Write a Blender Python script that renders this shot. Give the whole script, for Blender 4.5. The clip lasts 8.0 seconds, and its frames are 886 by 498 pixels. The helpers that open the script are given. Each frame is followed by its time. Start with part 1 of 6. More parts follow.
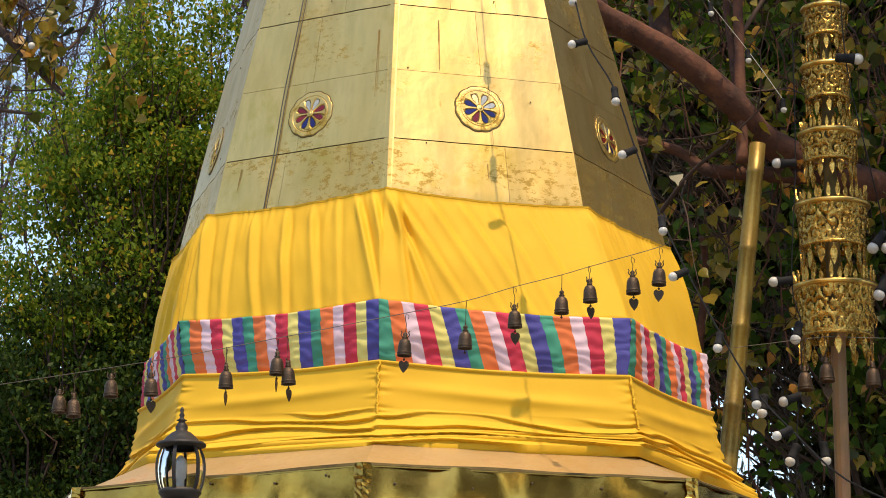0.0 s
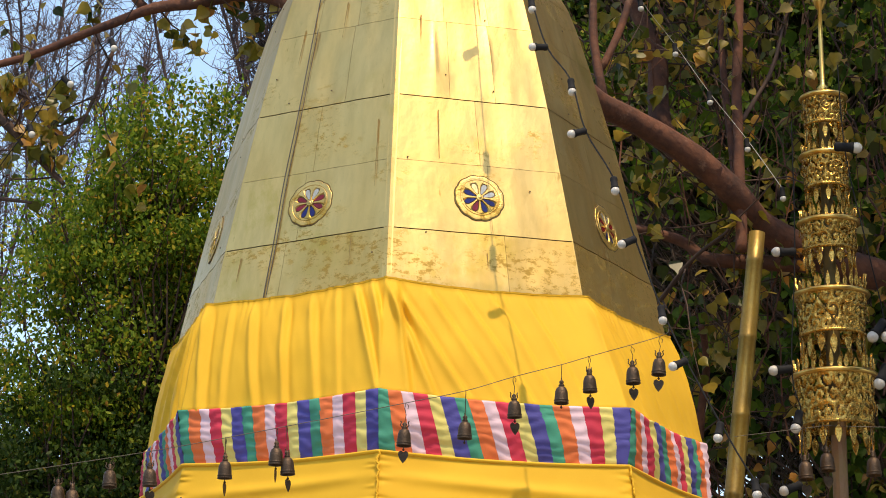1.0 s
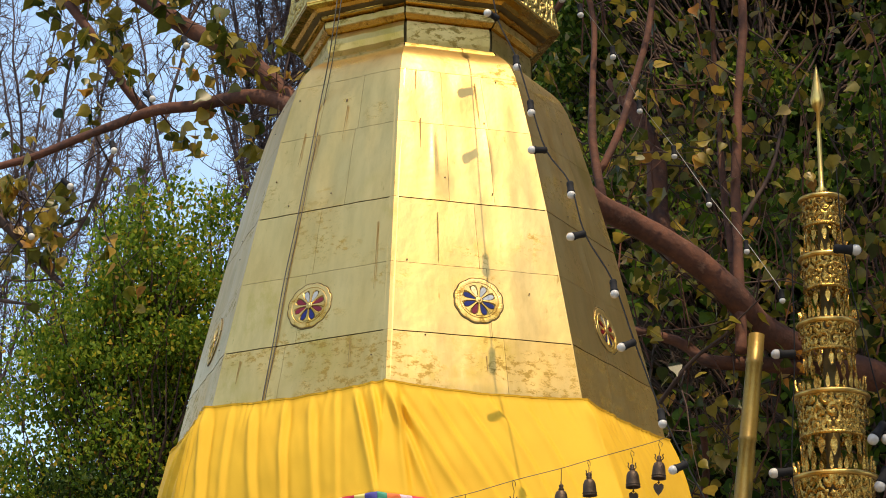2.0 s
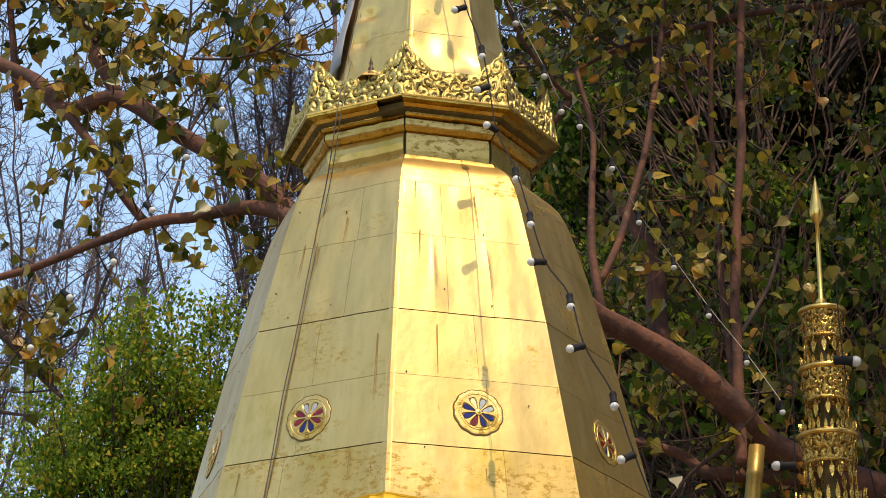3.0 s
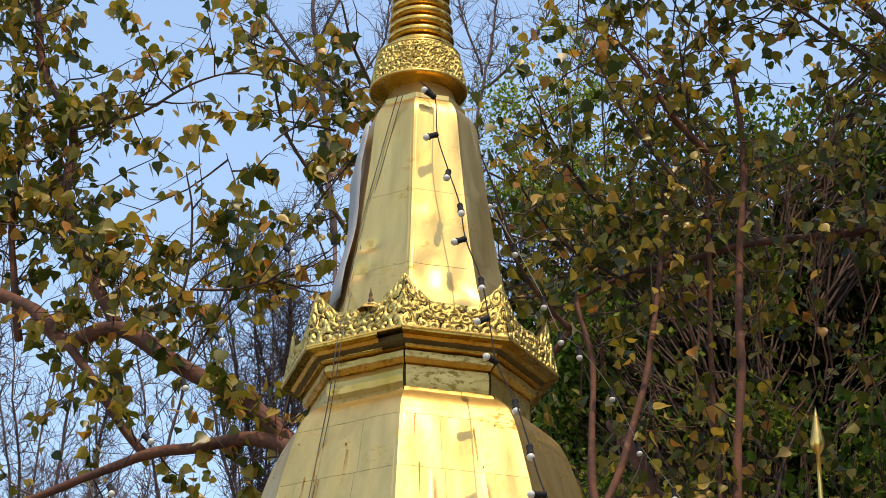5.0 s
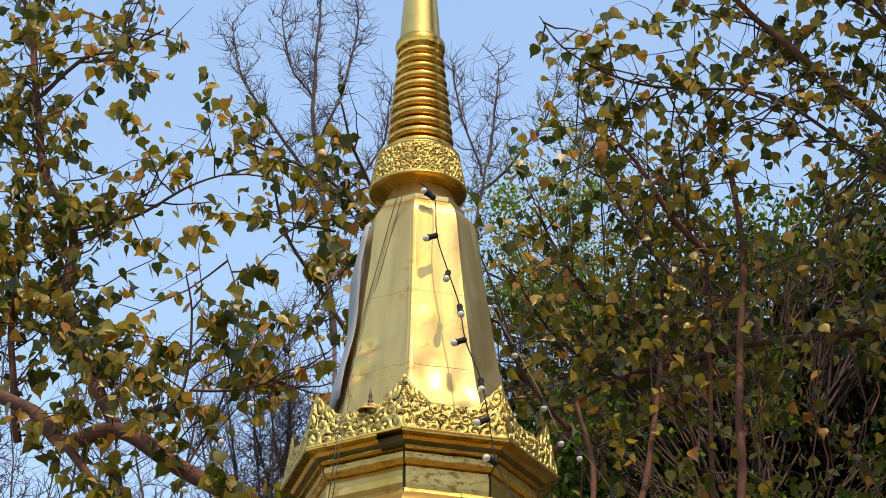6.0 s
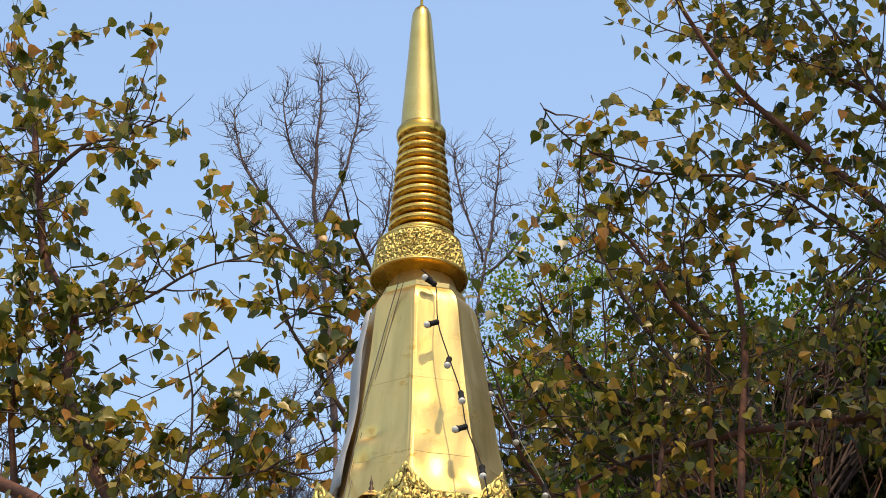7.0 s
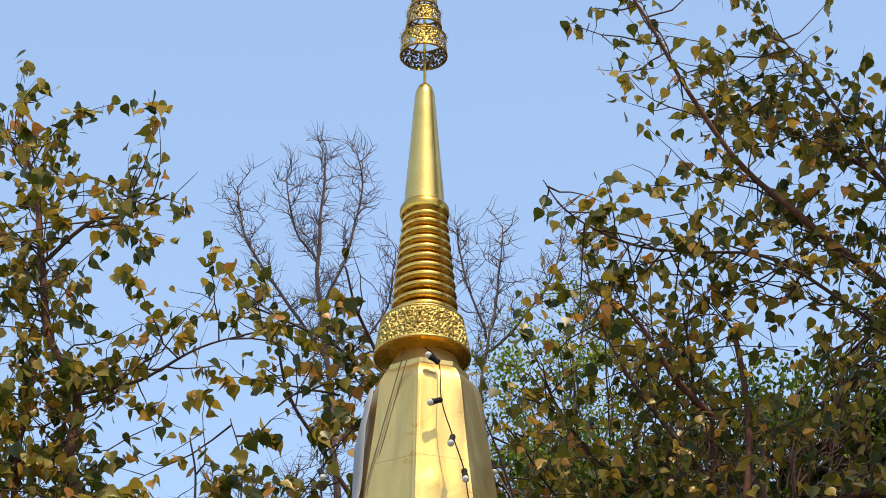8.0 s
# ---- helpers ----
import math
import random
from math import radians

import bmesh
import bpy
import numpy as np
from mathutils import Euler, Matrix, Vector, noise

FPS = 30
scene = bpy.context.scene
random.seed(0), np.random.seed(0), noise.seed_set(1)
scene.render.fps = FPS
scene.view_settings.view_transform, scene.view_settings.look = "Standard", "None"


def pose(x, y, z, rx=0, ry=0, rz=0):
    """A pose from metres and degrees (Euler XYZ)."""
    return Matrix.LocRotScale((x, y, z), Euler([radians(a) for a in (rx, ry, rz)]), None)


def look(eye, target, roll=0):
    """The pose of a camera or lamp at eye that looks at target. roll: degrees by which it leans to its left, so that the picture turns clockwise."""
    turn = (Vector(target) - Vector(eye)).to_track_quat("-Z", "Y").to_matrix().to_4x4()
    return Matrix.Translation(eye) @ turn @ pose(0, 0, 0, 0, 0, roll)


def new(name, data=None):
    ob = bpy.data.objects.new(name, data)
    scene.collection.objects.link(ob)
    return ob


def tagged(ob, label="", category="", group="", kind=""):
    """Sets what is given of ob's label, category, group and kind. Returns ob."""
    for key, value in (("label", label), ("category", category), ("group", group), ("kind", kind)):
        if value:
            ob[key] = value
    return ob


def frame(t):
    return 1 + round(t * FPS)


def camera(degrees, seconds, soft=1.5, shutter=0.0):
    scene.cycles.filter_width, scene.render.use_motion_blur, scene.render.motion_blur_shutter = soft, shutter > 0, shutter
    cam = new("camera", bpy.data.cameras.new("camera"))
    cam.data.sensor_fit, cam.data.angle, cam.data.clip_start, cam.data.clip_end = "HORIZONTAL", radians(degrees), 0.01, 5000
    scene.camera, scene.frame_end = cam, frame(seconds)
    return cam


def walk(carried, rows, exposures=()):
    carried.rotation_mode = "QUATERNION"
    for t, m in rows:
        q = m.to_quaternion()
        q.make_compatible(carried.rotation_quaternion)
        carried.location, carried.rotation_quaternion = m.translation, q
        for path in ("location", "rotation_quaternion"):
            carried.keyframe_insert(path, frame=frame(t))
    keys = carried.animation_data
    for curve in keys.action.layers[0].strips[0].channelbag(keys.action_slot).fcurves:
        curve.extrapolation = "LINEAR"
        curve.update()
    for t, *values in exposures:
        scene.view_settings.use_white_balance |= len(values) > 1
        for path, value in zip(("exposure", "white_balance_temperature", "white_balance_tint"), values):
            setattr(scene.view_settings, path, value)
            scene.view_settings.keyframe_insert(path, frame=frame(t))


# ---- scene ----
cam = camera(19.344, 8.0, 0.95)
PATH = [  # seconds, pitch, yaw, roll, rise
    (0.0, 14.0, 0.0, 0.13, 0.0), (0.5, 14.811, -0.006, 0.133, 0.006), (1.0, 15.899, -0.005, 0.132, 0.012),
    (1.5, 16.958, -0.009, 0.134, 0.018), (3.0, 20.489, -0.021, 0.143, 0.037), (3.5, 21.676, -0.02, 0.143, 0.043),
    (4.0, 23.03, -0.002, 0.147, 0.049), (4.5, 24.281, -0.006, 0.142, 0.055), (6.0, 27.683, -0.02, 0.066, 0.064),
    (6.5, 28.628, -0.009, 0.052, 0.066), (7.0, 29.568, 0.007, 0.033, 0.069), (7.5, 30.449, 0.044, 0.019, 0.072),
    (8.0, 31.25, 0.092, 0.01, 0.075),
]
walk(cam, [(t, pose(0, 0, 1.6 + h, 90 + p, 0, yw) @ pose(0, 0, 0, 0, 0, r)) for t, p, yw, r, h in PATH], [(0.0, 1.13, 7700, 10), (8.0, 1.13, 7700, 10)])

# ---- light ----
SUN_AZ, SUN_EL = 21.0, 66.0  # degrees to the right of straight behind the first eye, and up
to_sun = Vector((math.sin(radians(SUN_AZ)) * math.cos(radians(SUN_EL)), -math.cos(radians(SUN_AZ)) * math.cos(radians(SUN_EL)), math.sin(radians(SUN_EL))))
world = bpy.data.worlds.new("sky")
scene.world = world
world.use_nodes = True
wn, wl = world.node_tree.nodes, world.node_tree.links
sky = wn.new("ShaderNodeTexSky")
sky.sky_type, sky.sun_disc = "NISHITA", False
sky.sun_elevation, sky.sun_rotation = radians(SUN_EL), radians(180 - SUN_AZ)
sky.air_density, sky.dust_density, sky.ozone_density = 1.1, 0.7, 3.2
wn["Background"].inputs["Strength"].default_value = 0.150
wl.new(sky.outputs[0], wn["Background"].inputs["Color"])
sun_data = bpy.data.lights.new("sun", "SUN")
sun_data.energy, sun_data.angle, sun_data.color = 1.92, radians(0.6), (1.0, 0.835, 0.63)
sun = new("sun", sun_data)
sun.matrix_world = look(to_sun * 40, (0, 0, 0))


# ---- materials ----
def material(name, a, b, rough=0.6, metal=0.0, scale=6.0, fine=60.0, bump=0.2, stain=None, stain_at=0.62, stain_scale=(3, 3, 1), spread=0.06, per="random", sheen=0.0, through_light=0.0, grain=None):
    """Two colours mixed by noise at two sizes, a third one as stains, with fine relief and a small change from piece to piece."""
    m = bpy.data.materials.new(name)
    m.use_nodes = True
    n, l = m.node_tree.nodes, m.node_tree.links
    bsdf = n["Principled BSDF"]
    tc = n.new("ShaderNodeTexCoord")
    big, small = n.new("ShaderNodeTexNoise"), n.new("ShaderNodeTexNoise")
    big.inputs["Scale"].default_value, small.inputs["Scale"].default_value = scale, fine
    big.inputs["Detail"].default_value, small.inputs["Detail"].default_value = 5, 4
    where = tc.outputs["Object"]
    if grain:
        gm = n.new("ShaderNodeMapping")
        gm.inputs["Scale"].default_value = grain
        l.new(where, gm.inputs["Vector"])
        where = gm.outputs[0]
    for k in (big, small):
        l.new(where, k.inputs["Vector"])
    add = n.new("ShaderNodeMath")
    add.operation = "MULTIPLY_ADD"
    l.new(small.outputs["Fac"], add.inputs[0])
    add.inputs[1].default_value = 0.5
    l.new(big.outputs["Fac"], add.inputs[2])
    ramp = n.new("ShaderNodeMapRange")
    ramp.inputs["From Min"].default_value, ramp.inputs["From Max"].default_value = 0.5, 1.0
    l.new(add.outputs[0], ramp.inputs["Value"])
    mix = n.new("ShaderNodeMix")
    mix.data_type = "RGBA"
    l.new(ramp.outputs["Result"], mix.inputs["Factor"])
    mix.inputs["A"].default_value, mix.inputs["B"].default_value = (*a, 1), (*b, 1)
    colour = mix.outputs["Result"]
    rough_out = None
    if stain:
        mp = n.new("ShaderNodeMapping")
        mp.inputs["Scale"].default_value = stain_scale
        l.new(tc.outputs["Object"], mp.inputs["Vector"])
        sn = n.new("ShaderNodeTexNoise")
        sn.inputs["Scale"].default_value, sn.inputs["Detail"].default_value, sn.inputs["Roughness"].default_value = 1.0, 12, 0.76
        l.new(mp.outputs[0], sn.inputs["Vector"])
        sr = n.new("ShaderNodeMapRange")
        sr.inputs["From Min"].default_value, sr.inputs["From Max"].default_value = stain_at, stain_at + 0.12
        l.new(sn.outputs["Fac"], sr.inputs["Value"])
        sm = n.new("ShaderNodeMix")
        sm.data_type = "RGBA"
        l.new(sr.outputs["Result"], sm.inputs["Factor"])
        l.new(colour, sm.inputs["A"])
        sm.inputs["B"].default_value = (*stain, 1)
        colour = sm.outputs["Result"]
        rr = n.new("ShaderNodeMapRange")
        rr.inputs["To Min"].default_value, rr.inputs["To Max"].default_value = rough, min(1, rough + 0.3)
        l.new(sr.outputs["Result"], rr.inputs["Value"])
        rough_out = rr.outputs["Result"]
    if spread:
        if per == "island":
            src = n.new("ShaderNodeNewGeometry").outputs["Random Per Island"]
        else:
            src = n.new("ShaderNodeObjectInfo").outputs["Random"]
        vr = n.new("ShaderNodeMapRange")
        vr.inputs["To Min"].default_value, vr.inputs["To Max"].default_value = 1 - spread, 1 + spread
        l.new(src, vr.inputs["Value"])
        hs = n.new("ShaderNodeHueSaturation")
        l.new(vr.outputs["Result"], hs.inputs["Value"])
        l.new(colour, hs.inputs["Color"])
        colour = hs.outputs["Color"]
    l.new(colour, bsdf.inputs["Base Color"])
    bsdf.inputs["Roughness"].default_value, bsdf.inputs["Metallic"].default_value = rough, metal
    if rough_out is not None:
        l.new(rough_out, bsdf.inputs["Roughness"])
    if sheen:
        bsdf.inputs["Sheen Weight"].default_value = sheen
    if bump:
        bp = n.new("ShaderNodeBump")
        bp.inputs["Strength"].default_value, bp.inputs["Distance"].default_value = bump, 0.01
        l.new(add.outputs[0], bp.inputs["Height"])
        l.new(bp.outputs[0], bsdf.inputs["Normal"])
    if through_light:
        tr = n.new("ShaderNodeBsdfTranslucent")
        l.new(colour, tr.inputs["Color"])
        ms = n.new("ShaderNodeMixShader")
        ms.inputs[0].default_value = through_light
        l.new(bsdf.outputs[0], ms.inputs[1])
        l.new(tr.outputs[0], ms.inputs[2])
        l.new(ms.outputs[0], n["Material Output"].inputs["Surface"])
    return m


def leaf_material(name, colours, through_light=0.35, rough=0.55, gloss=0.16):
    """Leaves whose colour runs through several tones from leaf to leaf."""
    m = bpy.data.materials.new(name)
    m.use_nodes = True
    n, l = m.node_tree.nodes, m.node_tree.links
    bsdf = n["Principled BSDF"]
    geo = n.new("ShaderNodeNewGeometry")
    info = n.new("ShaderNodeObjectInfo")
    sm = n.new("ShaderNodeMath")
    l.new(geo.outputs["Random Per Island"], sm.inputs[0])
    l.new(info.outputs["Random"], sm.inputs[1])
    fr = n.new("ShaderNodeMath")
    fr.operation = "FRACT"
    l.new(sm.outputs[0], fr.inputs[0])
    ramp = n.new("ShaderNodeValToRGB")
    e = ramp.color_ramp.elements
    while len(e) < len(colours):
        e.new(0.5)
    for k, (at, c) in enumerate(colours):
        e[k].position, e[k].color = at, (*c, 1)
    l.new(fr.outputs[0], ramp.inputs[0])
    tc = n.new("ShaderNodeTexCoord")
    nz = n.new("ShaderNodeTexNoise")
    nz.inputs["Scale"].default_value, nz.inputs["Detail"].default_value = 30, 4
    l.new(tc.outputs["Object"], nz.inputs["Vector"])
    mr = n.new("ShaderNodeMapRange")
    mr.inputs["To Min"].default_value, mr.inputs["To Max"].default_value = 0.6, 1.4
    l.new(nz.outputs["Fac"], mr.inputs["Value"])
    hs = n.new("ShaderNodeHueSaturation")
    l.new(mr.outputs["Result"], hs.inputs["Value"])
    l.new(ramp.outputs[0], hs.inputs["Color"])
    l.new(hs.outputs[0], bsdf.inputs["Base Color"])
    bsdf.inputs["Roughness"].default_value = rough
    bsdf.inputs["Specular IOR Level"].default_value = gloss
    tr = n.new("ShaderNodeBsdfTranslucent")
    l.new(hs.outputs[0], tr.inputs["Color"])
    ms = n.new("ShaderNodeMixShader")
    ms.inputs[0].default_value = through_light
    l.new(bsdf.outputs[0], ms.inputs[1])
    l.new(tr.outputs[0], ms.inputs[2])
    l.new(ms.outputs[0], n["Material Output"].inputs["Surface"])
    return m


def sheet_gold(name, a, b, wear, rough=0.36, metal=0.94):
    """Lacquered gold sheet: cloudy tone, thin rust drips, flaked brown patches and dark specks."""
    m = bpy.data.materials.new(name)
    m.use_nodes = True
    n, l = m.node_tree.nodes, m.node_tree.links
    bsdf = n["Principled BSDF"]
    tc = n.new("ShaderNodeTexCoord")

    def field(scale, detail, roughness, low, high):
        mp, nz, mr = n.new("ShaderNodeMapping"), n.new("ShaderNodeTexNoise"), n.new("ShaderNodeMapRange")
        mp.inputs["Scale"].default_value = scale
        nz.inputs["Scale"].default_value, nz.inputs["Detail"].default_value, nz.inputs["Roughness"].default_value = 1.0, detail, roughness
        mr.inputs["From Min"].default_value, mr.inputs["From Max"].default_value = low, high
        l.new(tc.outputs["Object"], mp.inputs["Vector"])
        l.new(mp.outputs[0], nz.inputs["Vector"])
        l.new(nz.outputs["Fac"], mr.inputs["Value"])
        return mr.outputs["Result"]

    def times(x, y):
        k = n.new("ShaderNodeMath")
        k.operation = "MULTIPLY"
        l.new(x, k.inputs[0])
        if isinstance(y, float):
            k.inputs[1].default_value = y
        else:
            l.new(y, k.inputs[1])
        return k.outputs[0]

    def over(colour, tint, fac):
        mx = n.new("ShaderNodeMix")
        mx.data_type = "RGBA"
        l.new(fac, mx.inputs["Factor"])
        if isinstance(colour, tuple):
            mx.inputs["A"].default_value = (*colour, 1)
        else:
            l.new(colour, mx.inputs["A"])
        mx.inputs["B"].default_value = (*tint, 1)
        return mx.outputs["Result"]
    cloud = field((3.2, 3.2, 1.5), 6, 0.6, 0.36, 0.66)
    streak = field((26, 26, 1.1), 5, 0.6, 0.42, 0.74)
    drip = times(field((62, 62, 1.6), 6, 0.6, 0.63, 0.72), field((5, 5, 3.2), 2, 0.5, 0.46, 0.62))
    flake = times(field((22, 22, 38), 12, 0.78, 0.515, 0.565), field((3.1, 3.1, 4.2), 3, 0.55, 0.56 - 0.12 * wear, 0.66 - 0.12 * wear))
    smear = times(field((9, 9, 5), 8, 0.7, 0.46, 0.60), field((2.3, 2.3, 3.0), 2, 0.5, 0.58 - 0.12 * wear, 0.70 - 0.12 * wear))
    speck = field((120, 120, 120), 3, 0.6, 0.735, 0.76)
    c = over(a, b, cloud)
    c = over(c, tuple(0.80 * x for x in b), times(streak, 0.6))
    c = over(c, (0.50, 0.34, 0.07), times(smear, 0.75))
    c = over(c, (0.33, 0.20, 0.045), times(drip, 0.65))
    c = over(c, (0.34, 0.225, 0.05), times(flake, 0.85))
    c = over(c, (0.13, 0.09, 0.03), times(speck, 0.7))
    vr, hs = n.new("ShaderNodeMapRange"), n.new("ShaderNodeHueSaturation")
    vr.inputs["To Min"].default_value, vr.inputs["To Max"].default_value = 0.94, 1.05
    l.new(n.new("ShaderNodeObjectInfo").outputs["Random"], vr.inputs["Value"])
    l.new(vr.outputs["Result"], hs.inputs["Value"])
    l.new(c, hs.inputs["Color"])
    l.new(hs.outputs[0], bsdf.inputs["Base Color"])
    rr = n.new("ShaderNodeMath")
    rr.operation = "MULTIPLY_ADD"
    l.new(cloud, rr.inputs[0])
    rr.inputs[1].default_value, rr.inputs[2].default_value = 0.06, rough
    rf = n.new("ShaderNodeMath")
    rf.operation = "MULTIPLY_ADD"
    l.new(flake, rf.inputs[0])
    rf.inputs[1].default_value = 0.25
    l.new(rr.outputs[0], rf.inputs[2])
    l.new(rf.outputs[0], bsdf.inputs["Roughness"])
    bsdf.inputs["Metallic"].default_value = metal
    bp = n.new("ShaderNodeBump")
    bp.inputs["Strength"].default_value, bp.inputs["Distance"].default_value = 0.10, 0.01
    l.new(field((30, 30, 22), 4, 0.5, 0.0, 1.0), bp.inputs["Height"])
    l.new(bp.outputs[0], bsdf.inputs["Normal"])
    return m


GOLD_SHEET = sheet_gold("gold_sheet", (0.715, 0.495, 0.180), (0.635, 0.425, 0.140), 0.05)
# Deeper gold, which also carries amber bounce and shade on soffits and spire core.
GOLD_WORN = sheet_gold("worn_gold_sheet", (0.705, 0.485, 0.175), (0.60, 0.39, 0.115), 1.25, 0.40)
GOLD_DEEP = material("deep_gold", (0.68, 0.41, 0.085), (0.50, 0.27, 0.045), 0.27, 1.0, 8.0, 60, 0.15, (0.20, 0.085, 0.015), 0.55, (12, 12, 9), 0.05)
GOLD_BRIGHT = material("bright_gold", (0.84, 0.56, 0.175), (0.72, 0.45, 0.12), 0.28, 1.0, 10.0, 90, 0.2, (0.45, 0.26, 0.06), 0.62, (14, 14, 10), 0.06)
GOLD_RING = material("ring_gold", (0.76, 0.47, 0.115), (0.58, 0.32, 0.06), 0.27, 1.0, 8.0, 60, 0.15, (0.30, 0.13, 0.02), 0.54, (12, 12, 9), 0.05)
GOLD_AGED = material("aged_gold", (0.70, 0.42, 0.105), (0.42, 0.225, 0.045), 0.25, 0.95, 25.0, 140, 0.5, (0.08, 0.045, 0.014), 0.53, (26, 26, 26), 0.12)
# Its dark third colour stands for crevice shade, scattered as blotches.
CROWN_GOLD = material("crown_gold", (0.58, 0.44, 0.15), (0.42, 0.30, 0.085), 0.42, 1.0, 40.0, 160, 0.4, (0.16, 0.10, 0.03), 0.52, (36, 36, 36), 0.1, "island")
RUST = material("rust_run", (0.22, 0.135, 0.035), (0.34, 0.21, 0.05), 0.6, 0.4, 20, 100, 0.1)
BRASS_LIP = material("brass_lip", (0.60, 0.36, 0.08), (0.42, 0.235, 0.045), 0.22, 1.0, 5.0, 30, 0.12, (0.30, 0.17, 0.04), 0.68, (8, 8, 14), 0.0)
# Dark of the seams, also used for shade behind openwork and in gaps.
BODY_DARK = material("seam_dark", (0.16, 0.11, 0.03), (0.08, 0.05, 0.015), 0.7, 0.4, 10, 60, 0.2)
TAN_BOARD = material("tan_board", (0.58, 0.40, 0.19), (0.50, 0.31, 0.12), 0.40, 0.45, 5, 50, 0.15, (0.50, 0.26, 0.12), 0.55, (6, 6, 12), 0.0)
CLOTH_YELLOW = material("yellow_cloth", (0.80, 0.465, 0.024), (0.73, 0.405, 0.018), 0.78, 0.0, 5, 420, 0.05, None, spread=0.0, through_light=0.10)
PLASTER = material("plinth_plaster", (0.72, 0.68, 0.58), (0.60, 0.55, 0.45), 0.8, 0.0, 3, 50, 0.2)
FLAG = {
    "blue": material("blue_cloth", (0.075, 0.07, 0.30), (0.06, 0.055, 0.25), 0.8, 0, 8, 400, 0.05, spread=0.08),
    "green": material("green_cloth", (0.05, 0.31, 0.20), (0.04, 0.26, 0.17), 0.8, 0, 8, 400, 0.05, spread=0.08),
    "orange": material("orange_cloth", (0.80, 0.19, 0.055), (0.74, 0.16, 0.045), 0.8, 0, 8, 400, 0.05, spread=0.08),
    "pink": material("pale_pink_cloth", (0.76, 0.55, 0.60), (0.70, 0.48, 0.54), 0.8, 0, 8, 400, 0.05, spread=0.06),
    "red": material("red_cloth", (0.62, 0.035, 0.075), (0.54, 0.03, 0.06), 0.8, 0, 8, 400, 0.05, spread=0.08),
    "cream": material("cream_cloth", (0.72, 0.62, 0.19), (0.66, 0.56, 0.16), 0.8, 0, 8, 400, 0.05, spread=0.06),
}
INLAY_BLUE = material("blue_inlay", (0.014, 0.018, 0.13), (0.01, 0.012, 0.08), 0.15, 0.3, 30, 200, 0.1)
INLAY_RED = material("red_inlay", (0.22, 0.014, 0.02), (0.15, 0.01, 0.014), 0.15, 0.3, 30, 200, 0.1)
INLAY_WHITE = material("silver_inlay", (0.60, 0.55, 0.45), (0.42, 0.38, 0.28), 0.15, 0.6, 30, 200, 0.1)
CREAM_PETAL = material("cream_petal", (0.80, 0.66, 0.33), (0.62, 0.47, 0.19), 0.38, 0.6, 30, 200, 0.2)
BRONZE = material("bronze", (0.10, 0.062, 0.036), (0.055, 0.035, 0.02), 0.5, 0.65, 20, 160, 0.3, (0.16, 0.13, 0.08), 0.6, (25, 25, 25), 0.1)
BLACK_RUBBER = material("black_rubber", (0.012, 0.012, 0.013), (0.02, 0.02, 0.021), 0.75, 0, 20, 150, 0.1)
BULB_WHITE = material("white_bulb", (0.55, 0.53, 0.48), (0.48, 0.46, 0.41), 0.22, 0, 20, 80, 0.0)
BLACK_IRON = material("black_iron", (0.022, 0.019, 0.017), (0.035, 0.029, 0.025), 0.55, 0.3, 25, 140, 0.25, (0.075, 0.055, 0.04), 0.62, (20, 20, 20))
BLACK_RUBBER.node_tree.nodes["Principled BSDF"].inputs["Specular IOR Level"].default_value = 0.12
PALE_WIRE = material("pale_flex", (0.42, 0.40, 0.34), (0.34, 0.32, 0.27), 0.6, 0, 30, 200, 0.0)
STEEL_WIRE = material("wire", (0.09, 0.08, 0.06), (0.06, 0.05, 0.04), 0.6, 0.3, 30, 200, 0.0)
BARK_RED = material("reddish_bark", (0.150, 0.052, 0.024), (0.045, 0.018, 0.012), 0.85, 0, 7, 40, 1.0, (0.21, 0.115, 0.075), 0.58, (9, 9, 9), 0)
BARK_GREY = material("brown_bark", (0.080, 0.043, 0.028), (0.046, 0.025, 0.017), 0.85, 0, 8, 60, 0.4)
TWIG_PALE = material("dry_twig", (0.100, 0.062, 0.056), (0.062, 0.040, 0.037), 0.85, 0, 8, 60, 0.2)
TWIG_GREY = material("grey_twig", (0.10, 0.072, 0.055), (0.060, 0.042, 0.032), 0.85, 0, 8, 60, 0.2)
POLE_GOLD = material("painted_pole", (0.34, 0.225, 0.045), (0.20, 0.125, 0.028), 0.38, 0.5, 6, 60, 0.2, (0.15, 0.09, 0.03), 0.56, (10, 10, 3), 0)
POLE_WOOD = material("pinkish_pole", (0.26, 0.13, 0.07), (0.22, 0.135, 0.045), 0.5, 0.2, 6, 60, 0.2, spread=0)
CONCRETE = material("paving", (0.24, 0.22, 0.19), (0.18, 0.165, 0.14), 0.85, 0, 0.5, 30, 0.3, spread=0)
GREY_SHEET = material("grey_underside", (0.36, 0.35, 0.33), (0.28, 0.27, 0.26), 0.6, 0.3, 5, 50, 0.1, spread=0)
GLASS = bpy.data.materials.new("lamp_glass")
GLASS.use_nodes = True
GLASS.node_tree.nodes["Principled BSDF"].inputs["Transmission Weight"].default_value = 1.0
GLASS.node_tree.nodes["Principled BSDF"].inputs["Roughness"].default_value = 0.05
GLASS.node_tree.nodes["Principled BSDF"].inputs["IOR"].default_value = 1.12
LEAF_BODHI = leaf_material("bodhi_leaves", [(0.0, (0.030, 0.046, 0.006)), (0.26, (0.090, 0.098, 0.011)), (0.54, (0.235, 0.190, 0.022)), (0.84, (0.41, 0.275, 0.045)), (1.0, (0.42, 0.165, 0.035))], 0.44, 0.36, 0.38)
